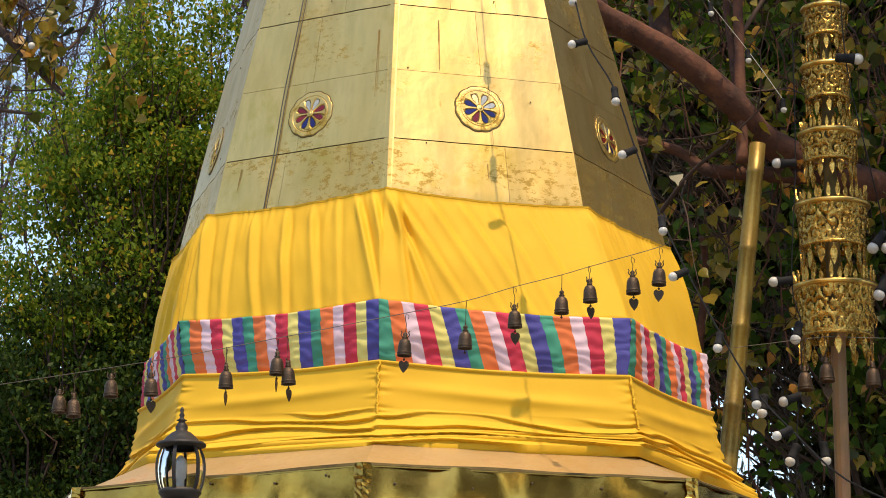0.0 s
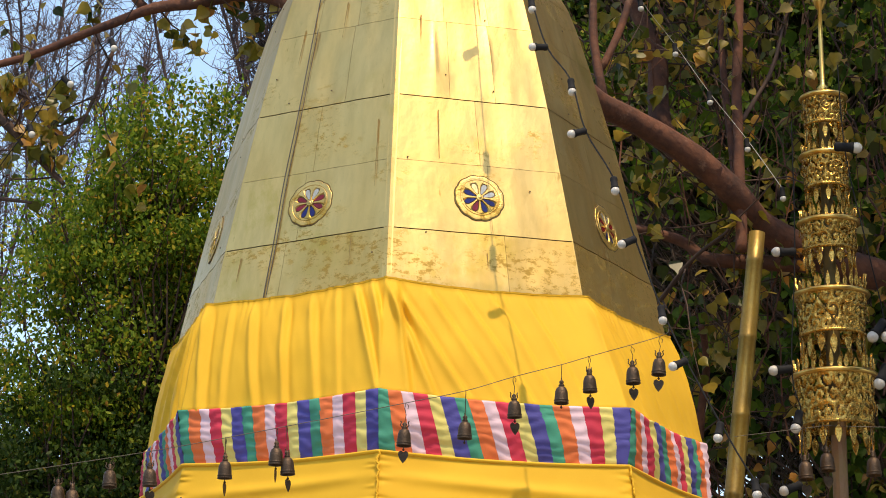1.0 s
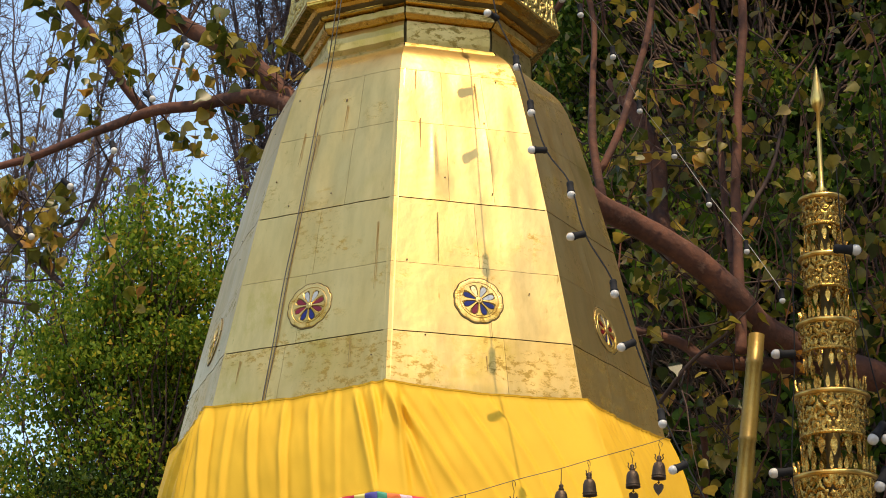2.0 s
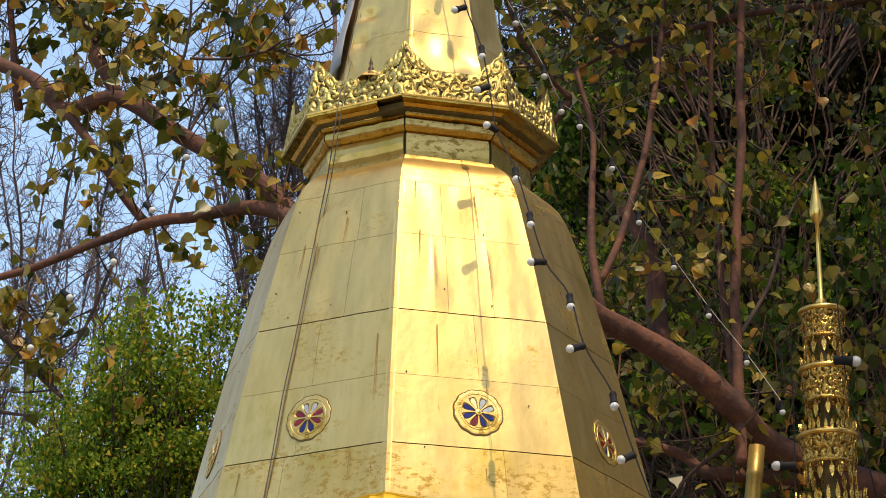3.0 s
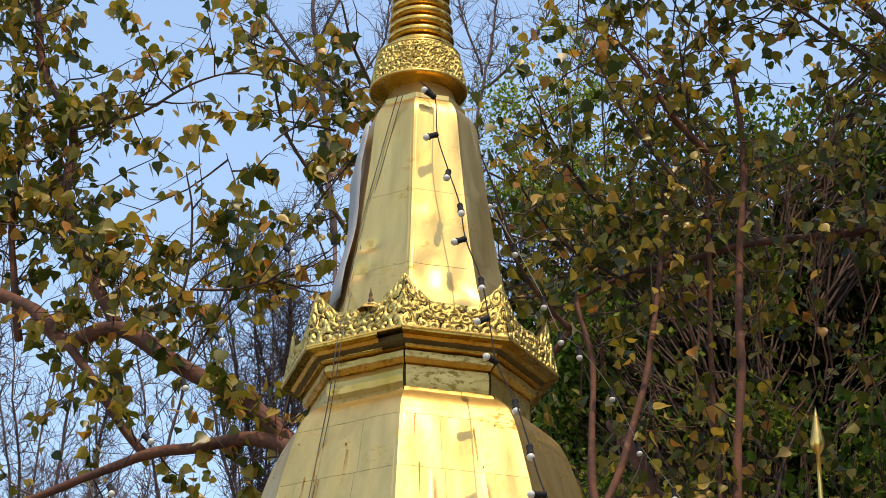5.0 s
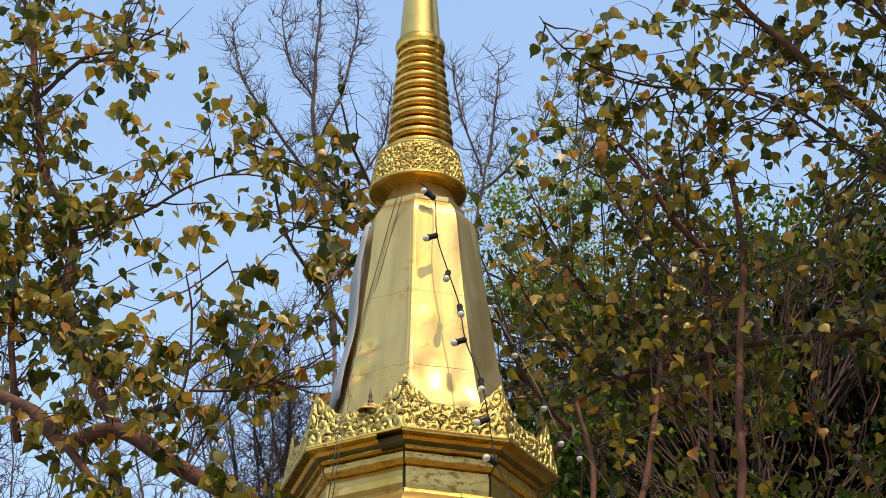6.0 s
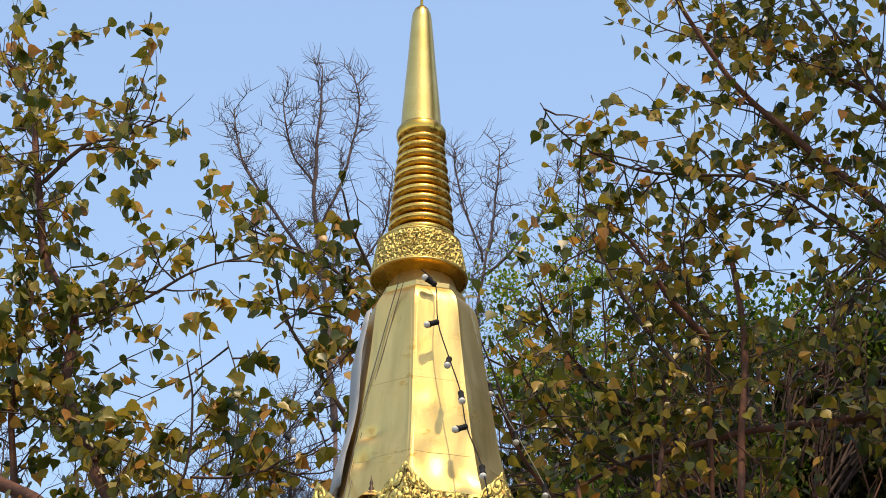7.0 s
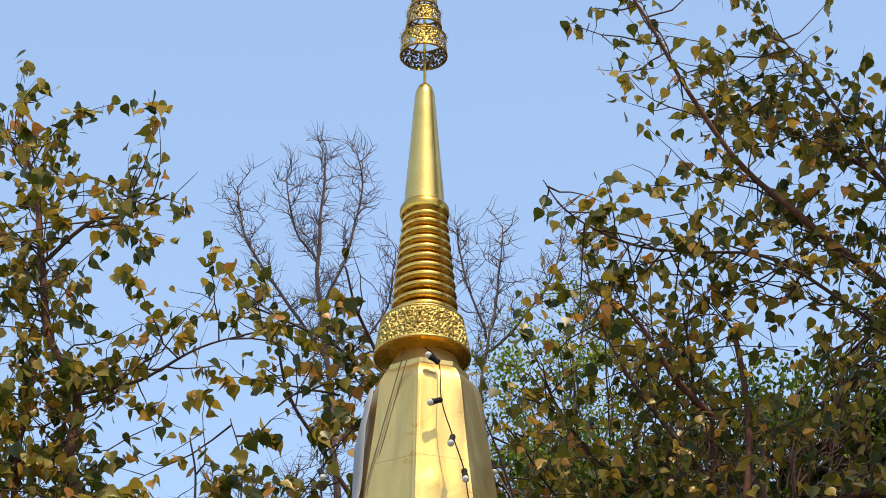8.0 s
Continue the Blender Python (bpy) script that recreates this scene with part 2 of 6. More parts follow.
# Near-black tones carry the deep shade of the foliage in the leaf colour.
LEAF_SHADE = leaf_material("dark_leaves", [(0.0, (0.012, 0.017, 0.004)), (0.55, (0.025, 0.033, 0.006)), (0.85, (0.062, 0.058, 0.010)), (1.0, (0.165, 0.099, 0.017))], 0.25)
LEAF_GREEN = leaf_material("green_leaves", [(0.0, (0.058, 0.125, 0.014)), (0.5, (0.165, 0.260, 0.026)), (0.85, (0.32, 0.37, 0.040)), (0.95, (0.52, 0.38, 0.035)), (1.0, (0.38, 0.19, 0.04))], 0.55)
LEAF_MID = leaf_material("mid_green_leaves", [(0.0, (0.020, 0.050, 0.006)), (0.5, (0.070, 0.130, 0.014)), (0.9, (0.175, 0.240, 0.024)), (1.0, (0.30, 0.24, 0.04))], 0.40)
# Darker copy of the green leaves, with shade put into the colour.
LEAF_GREEN_SHADED = leaf_material("deep_green_leaves", [(0.0, (0.014, 0.032, 0.005)), (0.55, (0.038, 0.072, 0.011)), (0.95, (0.085, 0.125, 0.018)), (1.0, (0.20, 0.15, 0.02))], 0.30)


# ---- building helpers ----
def part(name, bm, mat, parent=None, label="", smooth=False):
    """Links a bmesh as one mesh object under a thing or a part."""
    me = bpy.data.meshes.new(name)
    bm.to_mesh(me)
    bm.free()
    me.materials.append(mat)
    if smooth:
        me.polygons.foreach_set("use_smooth", [True] * len(me.polygons))
    ob = new(name, me)
    ob.parent = parent
    if label:
        ob["label"] = label
    return ob


def raw(name, verts, faces, mat, parent=None, label="", smooth=False):
    me = bpy.data.meshes.new(name)
    me.from_pydata([tuple(v) for v in verts], [], faces)
    me.materials.append(mat)
    if smooth:
        me.polygons.foreach_set("use_smooth", [True] * len(me.polygons))
    ob = new(name, me)
    ob.parent = parent
    if label:
        ob["label"] = label
    return ob


def thing(name, label, category, group="", kind="", at=(0, 0, 0)):
    ob = new(name)
    ob.location = at
    return tagged(ob, label, category, group, kind)


def rings(bm, loops, close=True, cap_a=False, cap_b=False):
    """Skins loops of points, all with the same number."""
    made = [[bm.verts.new(p) for p in lp] for lp in loops]
    for a, b in zip(made, made[1:]):
        n = len(a)
        for k in range(n if close else n - 1):
            bm.faces.new((a[k], a[(k + 1) % n], b[(k + 1) % n], b[k]))
    if cap_a:
        bm.faces.new(made[0][::-1])
    if cap_b:
        bm.faces.new(made[-1])
    return made


def lathe(bm, profile, centre=(0, 0, 0), sides=32, cap_a=False, cap_b=False):
    cx, cy, cz = centre
    rings(bm, [[(cx + r * math.cos(2 * math.pi * k / sides), cy + r * math.sin(2 * math.pi * k / sides), cz + z) for k in range(sides)] for r, z in profile], True, cap_a, cap_b)


def tube(bm, pts, radii, sides=8, caps=True):
    """A tapered round tube along points."""
    pts = [Vector(p) for p in pts]
    loops, side = [], None
    for k, p in enumerate(pts):
        d = (pts[min(k + 1, len(pts) - 1)] - pts[max(k - 1, 0)]).normalized()
        if side is None:
            side = d.orthogonal().normalized()
        side = (side - d * side.dot(d)).normalized()
        up = d.cross(side)
        r = radii[k] if isinstance(radii, (list, tuple)) else radii
        loops.append([p + (side * math.cos(2 * math.pi * j / sides) + up * math.sin(2 * math.pi * j / sides)) * r for j in range(sides)])
    rings(bm, loops, True, caps, caps)


def smooth_line(pts, steps=5):
    """A rounded curve through points."""
    pts = [Vector(p) for p in pts]
    out = []
    for k in range(len(pts) - 1):
        a, b, c, d = pts[max(k - 1, 0)], pts[k], pts[k + 1], pts[min(k + 2, len(pts) - 1)]
        for j in range(steps):
            t = j / steps
            out.append(0.5 * ((2 * b) + (c - a) * t + (2 * a - 5 * b + 4 * c - d) * t * t + (3 * b - a - 3 * c + d) * t ** 3))
    return out + [pts[-1]]


def curve_at(table, x):
    """Linear reading of a table of pairs (x, y)."""
    return float(np.interp(x, [p[0] for p in table], [p[1] for p in table]))


# ---- ground ----
bm = bmesh.new()
lathe(bm, [(0.01, 0), (6, 0), (20, 0), (80, 0), (600, 0), (3000, 0)], (0, 6, 0), 48, cap_a=True)
tagged(part("ground", bm, CONCRETE), "pale worn concrete paving of the temple yard", "ground", kind="structure")

# ---- the stupa ----
AX, AY, PHI = -0.1, 10.6, radians(-6.4)
stupa = thing("stupa", "gold-sheeted octagonal stupa with a ringed spire, wrapped in yellow cloth", "stupa", at=(AX, AY, 0))


def corner(k, r, z):
    a = PHI + k * math.pi / 4
    return Vector((r * math.sin(a), -r * math.cos(a), z))


def octagon(r, z):
    return [corner(k, r, z) for k in range(8)]


BELL = [(3.4, 1.06), (3.9, 1.05), (4.20, 1.035), (4.445, 0.980), (4.75, 0.905), (5.04, 0.833), (5.40, 0.733), (5.58, 0.678), (5.68, 0.642), (5.745, 0.606), (5.79, 0.560), (5.822, 0.505)]
UPPER = [(6.05, 0.50), (6.20, 0.445), (6.38, 0.400), (6.60, 0.353), (6.845, 0.317), (7.08, 0.284), (7.24, 0.266), (7.30, 0.257), (7.345, 0.238), (7.375, 0.212)]


# knocks in the upper sheets: face, place along it, height, half sizes, depth
DENTS = [(-1, 0.22, 6.60, 0.16, 0.028, -0.022), (-1, 0.16, 6.46, 0.14, 0.034, -0.022), (-1, 0.20, 6.55, 0.20, 0.030, 0.010), (-1, 0.72, 6.34, 0.22, 0.06, 0.008), (0, 0.26, 6.46, 0.16, 0.075, -0.006),
         (0, 0.48, 6.36, 0.14, 0.06, 0.006), (0, 0.72, 6.40, 0.14, 0.05, -0.005), (0, 0.80, 6.30, 0.18, 0.035, 0.010), (0, 0.30, 6.72, 0.25, 0.05, 0.005), (1, 0.4, 6.5, 0.2, 0.06, -0.012), (1, 0.6, 6.9, 0.2, 0.06, 0.008)]


def plate(table, face, s0, s1, z0, z1, mat, gap=0.002, side=0.0006, proud=0.003, nu=7, nv=7, dents=0.006):
    """One sheet of metal on a face: a gently dented skin with its edges turned in."""
    rows = []
    for j in range(nv + 1):
        z = z0 + (z1 - z0 - gap) * j / nv
        r = curve_at(table, z)
        a, b = corner(face, r, z), corner(face + 1, r, z)
        width = (b - a).length
        e = side / max(width, 0.01)
        row = []
        for i in range(nu + 1):
            s = s0 + e + (s1 - s0 - 2 * e) * i / nu
            p = a.lerp(b, s)
            out = Vector((p.x, p.y, 0)).normalized()
            d = (noise.noise(Vector((p.x * 4.1 + face * 7.3, p.y * 4.1, z * 3.7))) + 0.9 * noise.noise(Vector((p.x * 12 + face * 3.3, p.y * 12, z * 3.0)))) * dents * min(1.0, 9 * min(s, 1 - s)) + proud
            if face == 0 and 5.04 <= z <= 5.42:
                for c, w, h in ((0.265, 0.020, 0.0036), (0.655, 0.014, 0.0024)):
                    d += h * math.exp(-((s - c) / w) ** 2) * max(0, math.sin(math.pi * (z - 5.10) / 0.28)) ** 0.5 if 5.10 < z < 5.38 else 0
            if z > 6:
                for f, cs, cz, ws, wz, h in DENTS:
                    if f == (face + 3) % 8 - 3:
                        d += h * math.exp(-((s - cs) / ws) ** 2 - ((z - cz) / wz) ** 2)
            row.append(p + out * d)
        rows.append(row)
    bm = bmesh.new()
    v = [[bm.verts.new(p) for p in r] for r in rows]
    for j in range(nv):
        for i in range(nu):
            bm.faces.new((v[j][i], v[j][i + 1], v[j + 1][i + 1], v[j + 1][i]))
    edge = [v[0][i] for i in range(nu + 1)] + [v[j][nu] for j in range(1, nv + 1)] + [v[nv][i] for i in range(nu - 1, -1, -1)] + [v[j][0] for j in range(nv - 1, 0, -1)]
    back = []
    for q in edge:
        out = Vector((q.co.x, q.co.y, 0)).normalized()
        back.append(bm.verts.new(q.co - out * 0.008))
    for k in range(len(edge)):
        n = (k + 1) % len(edge)
        bm.faces.new((edge[n], edge[k], back[k], back[n]))
    return part("sheet", bm, mat, stupa, smooth=False)


def smooth_plate(ob):
    me = ob.data
    n = len(me.polygons)
    me.polygons.foreach_set("use_smooth", [True] * n)
    me.set_sharp_from_angle(angle=radians(32))


# dark core under the sheets
bm = bmesh.new()
rings(bm, [octagon(curve_at(BELL, z) - 0.016, z) for z in (3.4, 3.8, 4.2, 4.445, 4.75, 5.04, 5.4, 5.58, 5.68, 5.745, 5.79, 5.822)], True, True, True)
part("core", bm, BODY_DARK, stupa)
bm = bmesh.new()
rings(bm, [octagon(curve_at(UPPER, z) - 0.020, z) for z in (6.05, 6.2, 6.38, 6.6, 6.845, 7.08, 7.24, 7.3, 7.345, 7.375)], True, True, True)
part("core", bm, BODY_DARK, stupa)

# sheets of the bell: courses by height, split differently from face to face
COURSES = [(4.05, 4.445, GOLD_WORN, (0, 0.62, 1)), (4.445, 4.745, GOLD_SHEET, (0, 0.56, 1)), (4.745, 5.04, GOLD_SHEET, (0, 0.52, 1)),
           (5.04, 5.40, GOLD_SHEET, (0, 0.36, 0.66, 1)), (5.40, 5.66, GOLD_SHEET, (0, 0.34, 0.68, 1)), (5.66, 5.822, GOLD_SHEET, (0, 1))]
rnd = random.Random(3)
for face in range(8):
    for z0, z1, mat, cuts in COURSES:
        if face % 2 and len(cuts) > 2:
            cuts = tuple(1 - c for c in reversed(cuts))
        for s0, s1 in zip(cuts, cuts[1:]):
            gap = 0.0045 if z1 in (4.445, 5.04) else 0.0016
            smooth_plate(plate(BELL, face, s0, s1, z0, z1, mat, gap, 0.0006, 0.003, 34 if face == 0 and z0 == 5.04 else 8, 10 if z0 == 5.04 else 8))
for face in range(8):
    for z0, z1 in ((6.05, 6.47), (6.47, 6.86), (6.86, 7.375)):
        smooth_plate(plate(UPPER, face, 0, 1, z0, z1, GOLD_SHEET, 0.0012, 0.0006, 0.003, 18, 24, 0.008 if z0 < 6.4 else 0.006))

# folded corner strips
for table, z0, z1, w0 in ((BELL, 4.05, 5.80, 0.020), (UPPER, 6.05, 7.36, 0.015)):
    for k in range(8):
        w = w0 if k == 0 else 0.005
        bm = bmesh.new()
        loops = []
        for j in range(25):
            z = z0 + (z1 - z0) * j / 24
            r = curve_at(table, z)
            p = corner(k, r, z)
            out = Vector((p.x, p.y, 0)).normalized()
            a = (corner(k - 1, r, z) - p).normalized() * w
            b = (corner(k + 1, r, z) - p).normalized() * w
            if k:
                loops.append([p + a + out * 0.002, p + a * 0.5 + out * 0.0036, p + b * 0.5 + out * 0.0036, p + b + out * 0.002])
                continue
            loops.append([p + (a if u < 0 else b) * abs(u) + out * (0.0048 - 0.0030 * (1 - u * u) - 0.0012 * u * u) for u in (-1, -0.66, -0.33, 0, 0.33, 0.66, 1)])
        rings(bm, loops, False)
        part("corner_strip", bm, GOLD_SHEET, stupa, smooth=True)

# nail heads with a few rust runs
bm_nail = bmesh.new()
lathe(bm_nail, [(0.0035, 0.0), (0.003, 0.002), (0.0008, 0.003)], (0, 0, 0), 6, cap_b=True)
nail_mesh = bpy.data.meshes.new("nail")
bm_nail.to_mesh(nail_mesh)
bm_nail.free()
nail_mesh.materials.append(BRONZE)
for face in (-2, -1, 0, 1):
    for n in range(7):
        z = rnd.uniform(4.3, 5.65)
        r = curve_at(BELL, z)
        s = rnd.choice((0.08, 0.2, 0.34, 0.52, 0.66, 0.8, 0.92)) + rnd.uniform(-0.02, 0.02)
        p = corner(face, r, z).lerp(corner(face + 1, r, z), s)
        out = Vector((p.x, p.y, 0.2)).normalized()
        ob = new("nail", nail_mesh)
        ob.parent = stupa
        ob.matrix_basis = Matrix.Translation(p + out * 0.005) @ out.to_track_quat("Z", "Y").to_matrix().to_4x4()


for face, s, z, h in ((-1, 0.90, 4.93, 0.30), (-1, 0.55, 5.52, 0.17), (-1, 0.22, 5.42, 0.16), (-1, 0.34, 5.40, 0.12), (0, 0.17, 5.42, 0.14), (0, 0.28, 4.98, 0.22), (0, 0.13, 5.66, 0.10), (0, 0.62, 5.62, 0.20), (-1, 0.78, 4.42, 0.12), (-1, 0.12, 4.40, 0.10), (0, 0.52, 4.36, 0.06), (1, 0.4, 4.5, 0.2)):
    bm = bmesh.new()
    loops = []
    for j in range(9):
        zz = z - h * j / 8
        r = curve_at(BELL, zz) + 0.0085
        c = corner(face, r, zz).lerp(corner(face + 1, r, zz), s)
        t = (corner(face + 1, r, zz) - corner(face, r, zz)).normalized()
        w = 0.0028 * (1 - 0.75 * j / 8) + 0.001 * noise.noise(Vector((j * 0.9, s * 30, face)))
        loops.append([c - t * w, c + t * w])
    rings(bm, loops, False)
    part("rust_run", bm, RUST, stupa)


def wheel(face):
    """Wheel emblem: scalloped rim, hub, petals and coloured inlays."""
    z = 4.598
    r = curve_at(BELL, z)
    a, b = corner(face, r, z), corner(face + 1, r, z)
    c = (a + b) / 2
    up = ((corner(face, curve_at(BELL, z + 0.1), z + 0.1) + corner(face + 1, curve_at(BELL, z + 0.1), z + 0.1)) / 2 - c).normalized()
    right = (b - a).normalized()
    nrm = right.cross(up).normalized()
    m = Matrix(((right.x, up.x, nrm.x, c.x + nrm.x * 0.004), (right.y, up.y, nrm.y, c.y + nrm.y * 0.004), (right.z, up.z, nrm.z, c.z + nrm.z * 0.004), (0, 0, 0, 1)))
    bm = bmesh.new()
    outer = [(0.0955 + 0.0035 * abs(math.sin(6.283185 * k / 96 * 6)), 6.283185 * k / 96) for k in range(96)]
    rings(bm, [[((q + dx) * math.cos(t), (q + dx) * math.sin(t), dz) for q, t in outer] for dx, dz in ((0.002, 0.0), (0.001, 0.003), (-0.09, 0.003))], True)
    w = part("wheel_emblem", bm, BODY_DARK, stupa, "wheel emblem with cream spokes and coloured inlays")
    w.matrix_basis = m @ Matrix.Scale(1.04, 4)
    bm = bmesh.new()
    loops = []
    for k in range(144):
        t = 2 * math.pi * k / 144
        q = 0.0945 + 0.0035 * abs(math.sin(t * 6)) + 0.0006 * 0.8 * noise.noise(Vector((t * 9, face, 0)))
        bead = 0.0009 * noise.noise(Vector((t * 18, face, 3)))
        loops.append([(rr * math.cos(t), rr * math.sin(t), dz) for rr, dz in ((0.0655, 0.0032), (0.0665, 0.0052), (0.0735, 0.0054 + bead), (0.0750, 0.0034), (0.0768, 0.0034), (0.0785, 0.0053 + bead), (0.087, 0.0055 - bead), (q - 0.0035, 0.0050), (q - 0.002, 0.0033))])
    rings(bm, loops + [loops[0]], False)
    part("rim", bm, GOLD_WORN, w)
    bm = bmesh.new()
    lathe(bm, [(0.0145, 0.003), (0.0145, 0.008), (0.011, 0.0105), (0.0085, 0.0085), (0.006, 0.0115), (0.001, 0.0125)], sides=16, cap_b=True)
    part("hub", bm, GOLD_WORN, w, smooth=True)
    R_, B_, W_ = INLAY_RED, INLAY_BLUE, INLAY_WHITE
    tones = (W_, W_, CREAM_PETAL, B_, B_, R_, B_, B_) if face == 0 else (R_, W_, W_, R_, R_, B_, B_, R_)
    for k in range(8):
        t = math.pi * k / 4 + 0.36 + math.pi / 8
        d, q = Vector((math.cos(t), math.sin(t), 0)), Vector((-math.sin(t), math.cos(t), 0))
        bm = bmesh.new()
        loops = [[d * rr - q * hw + Vector((0, 0, 0.003)), d * rr - q * hw * 0.6 + Vector((0, 0, 0.0072)), d * rr + q * hw * 0.6 + Vector((0, 0, 0.0072)), d * rr + q * hw + Vector((0, 0, 0.003))] for rr, hw in ((0.013, 0.0028), (0.026, 0.0042), (0.040, 0.0055), (0.052, 0.0085), (0.060, 0.0145), (0.0665, 0.021))]
        rings(bm, loops, False)
        part("spoke", bm, GOLD_WORN, w)
        t -= math.pi / 8
        d, q = Vector((math.cos(t), math.sin(t), 0)), Vector((-math.sin(t), math.cos(t), 0))
        bm = bmesh.new()
        vs = [bm.verts.new(d * rr + q * hw + Vector((0, 0, 0.0046))) for rr, hw in ((0.018, -0.0028), (0.030, -0.0060), (0.044, -0.0098), (0.054, -0.0098), (0.0615, -0.005), (0.0635, 0.0), (0.0615, 0.005), (0.054, 0.0098), (0.044, 0.0098), (0.030, 0.0060), (0.018, 0.0028))]
        bm.faces.new(vs)
        part("inlay", bm, tones[k], w)


for face in range(-3, 5):
    wheel(face)


# ---- mouldings and crown ----
def moulding(name, prof, mat, label=""):
    bm = bmesh.new()
    rings(bm, [octagon(r, z) for r, z in prof], True)
    return part(name, bm, mat, stupa, label)


moulding("neck", [(0.500, 5.818), (0.488, 5.832), (0.485, 5.93), (0.475, 5.95)], BODY_DARK)


def run(name, prof, mat, face, s0=0.0, s1=1.0, wave=0.0):
    """A length of moulding on one face, a little uneven."""
    bm = bmesh.new()
    loops = []
    for i in range(17):
        s = s0 + (s1 - s0) * i / 16
        loops.append([corner(face, r, z).lerp(corner(face + 1, r, z), s) + Vector((0, 0, wave * noise.noise(Vector((s * 6 + face * 9, r * 20, 0))))) for r, z in prof])
    rings(bm, loops, False)
    return part(name, bm, mat, stupa)


moulding("backing", [(0.46, 5.94), (0.478, 5.965), (0.492, 6.0), (0.555, 6.03), (0.56, 6.055)], BODY_DARK)
for face in range(8):
    broken = (face + 1) % 8 == 0
    puff = 0.016 if broken else 0.003
    run("neck_flashing", [(0.528, 5.806), (0.520, 5.822), (0.513, 5.832), (0.500, 5.838), (0.486, 5.843)], GOLD_WORN, face, 0.0, 0.985, 0.007)
    run("neck_panel", [(0.489, 5.838), (0.491 + puff * 0.7, 5.862), (0.491 + puff, 5.890), (0.491 + puff * 0.7, 5.918), (0.489, 5.942), (0.478, 5.950)], GOLD_WORN, face, 0.008, 0.975, 0.004)
    # Soffits in deeper gold: the orange bounce from below is in the colour.
    run("soffit", [(0.476, 5.944), (0.500, 5.949), (0.517, 5.966)], GOLD_DEEP, face, 0, 0.985, 0.004)
    run("fascia", [(0.517, 5.965), (0.520, 5.969), (0.519, 5.996), (0.50, 6.002)], GOLD_WORN, face, 0.006, 0.985, 0.005)
    run("soffit", [(0.502, 5.999), (0.538, 6.005)], GOLD_DEEP, face, 0, 0.99, 0.003)
    run("fillet", [(0.537, 6.004), (0.543, 6.007), (0.542, 6.016), (0.535, 6.019), (0.537, 6.032)], GOLD_DEEP, face, 0.01, 0.74 if broken else 0.99, 0.003)
    run("soffit", [(0.530, 6.030), (0.560, 6.034), (0.575, 6.045), (0.603, 6.050)], GOLD_DEEP, face, 0, 0.72 if broken else 1, 0.003)
    run("cornice_edge", [(0.602, 6.049), (0.614, 6.051), (0.615, 6.064), (0.50, 6.068)], GOLD_DEEP, face, 0, 0.74 if broken else 1, 0.002)


def scroll(bm, origin, right, up, out, size, turn, flip, thick):
    """A small curled tendril of round section."""
    pts = []
    for k in range(11):
        t = k / 10
        a = turn + flip * t * 5.0
        r = size * (1 - 0.78 * t)
        pts.append(origin + right * (r * math.cos(a)) + up * (r * math.sin(a)) + out * (0.004 + 0.006 * math.sin(t * 3.14)))
    tube(bm, pts, [thick * (1 - 0.5 * k / 10) for k in range(11)], 4)


def filigree(bm, at, nu, nv, span, cell, depth, seed, closed=False, pierce=-0.72):
    """Embossed leaf scrolls pierced between their arms; at(i, j) gives a point and its outward way, span its size."""
    across, high = max(1, round(span[0] / cell)), max(1, round(span[1] / cell))
    grid, edge = [], []
    for i in range(nu + (0 if closed else 1)):
        col, line = [], []
        for j in range(nv + 1):
            q, out = at(i / nu, j / nv)
            x = i / nu * across + 0.16 * noise.noise(q / cell * 1.4 + Vector((seed, 0, 0)))
            y = j / nv * high + 0.16 * noise.noise(q / cell * 1.4 + Vector((0, seed, 9)))
            row = min(high - 1, max(0, int(y)))
            shift = 0.5 * (row % 2)
            home = math.floor(x - shift)
            dx, dy = x - shift - home - 0.5, y - row - 0.5
            hand = 1 if (home + row) % 2 else -1
            rho, turn = 2 * math.hypot(dx, dy), math.atan2(dy, dx)
            h = math.cos(turn * hand + rho * 6.0 + (home % across) * 2.1 + row * 1.3 + seed) + 0.22 * noise.noise(q / (cell * 0.3) + Vector((0, 0, seed)))
            rim = min(1.0, 7 * min(j / nv, 1 - j / nv))
            col.append(bm.verts.new(q + out * depth * math.tanh(1.8 * h) * (0.2 + 0.8 * rim)))
            line.append(h if rim > 0.5 else 1.0)
        grid.append(col)
        edge.append(line)
    n = len(grid)
    for i in range(nu):
        k = (i + 1) % n
        for j in range(nv):
            if (edge[i][j] + edge[k][j] + edge[k][j + 1] + edge[i][j + 1]) / 4 > pierce:
                bm.faces.new((grid[i][j], grid[k][j], grid[k][j + 1], grid[i][j + 1]))


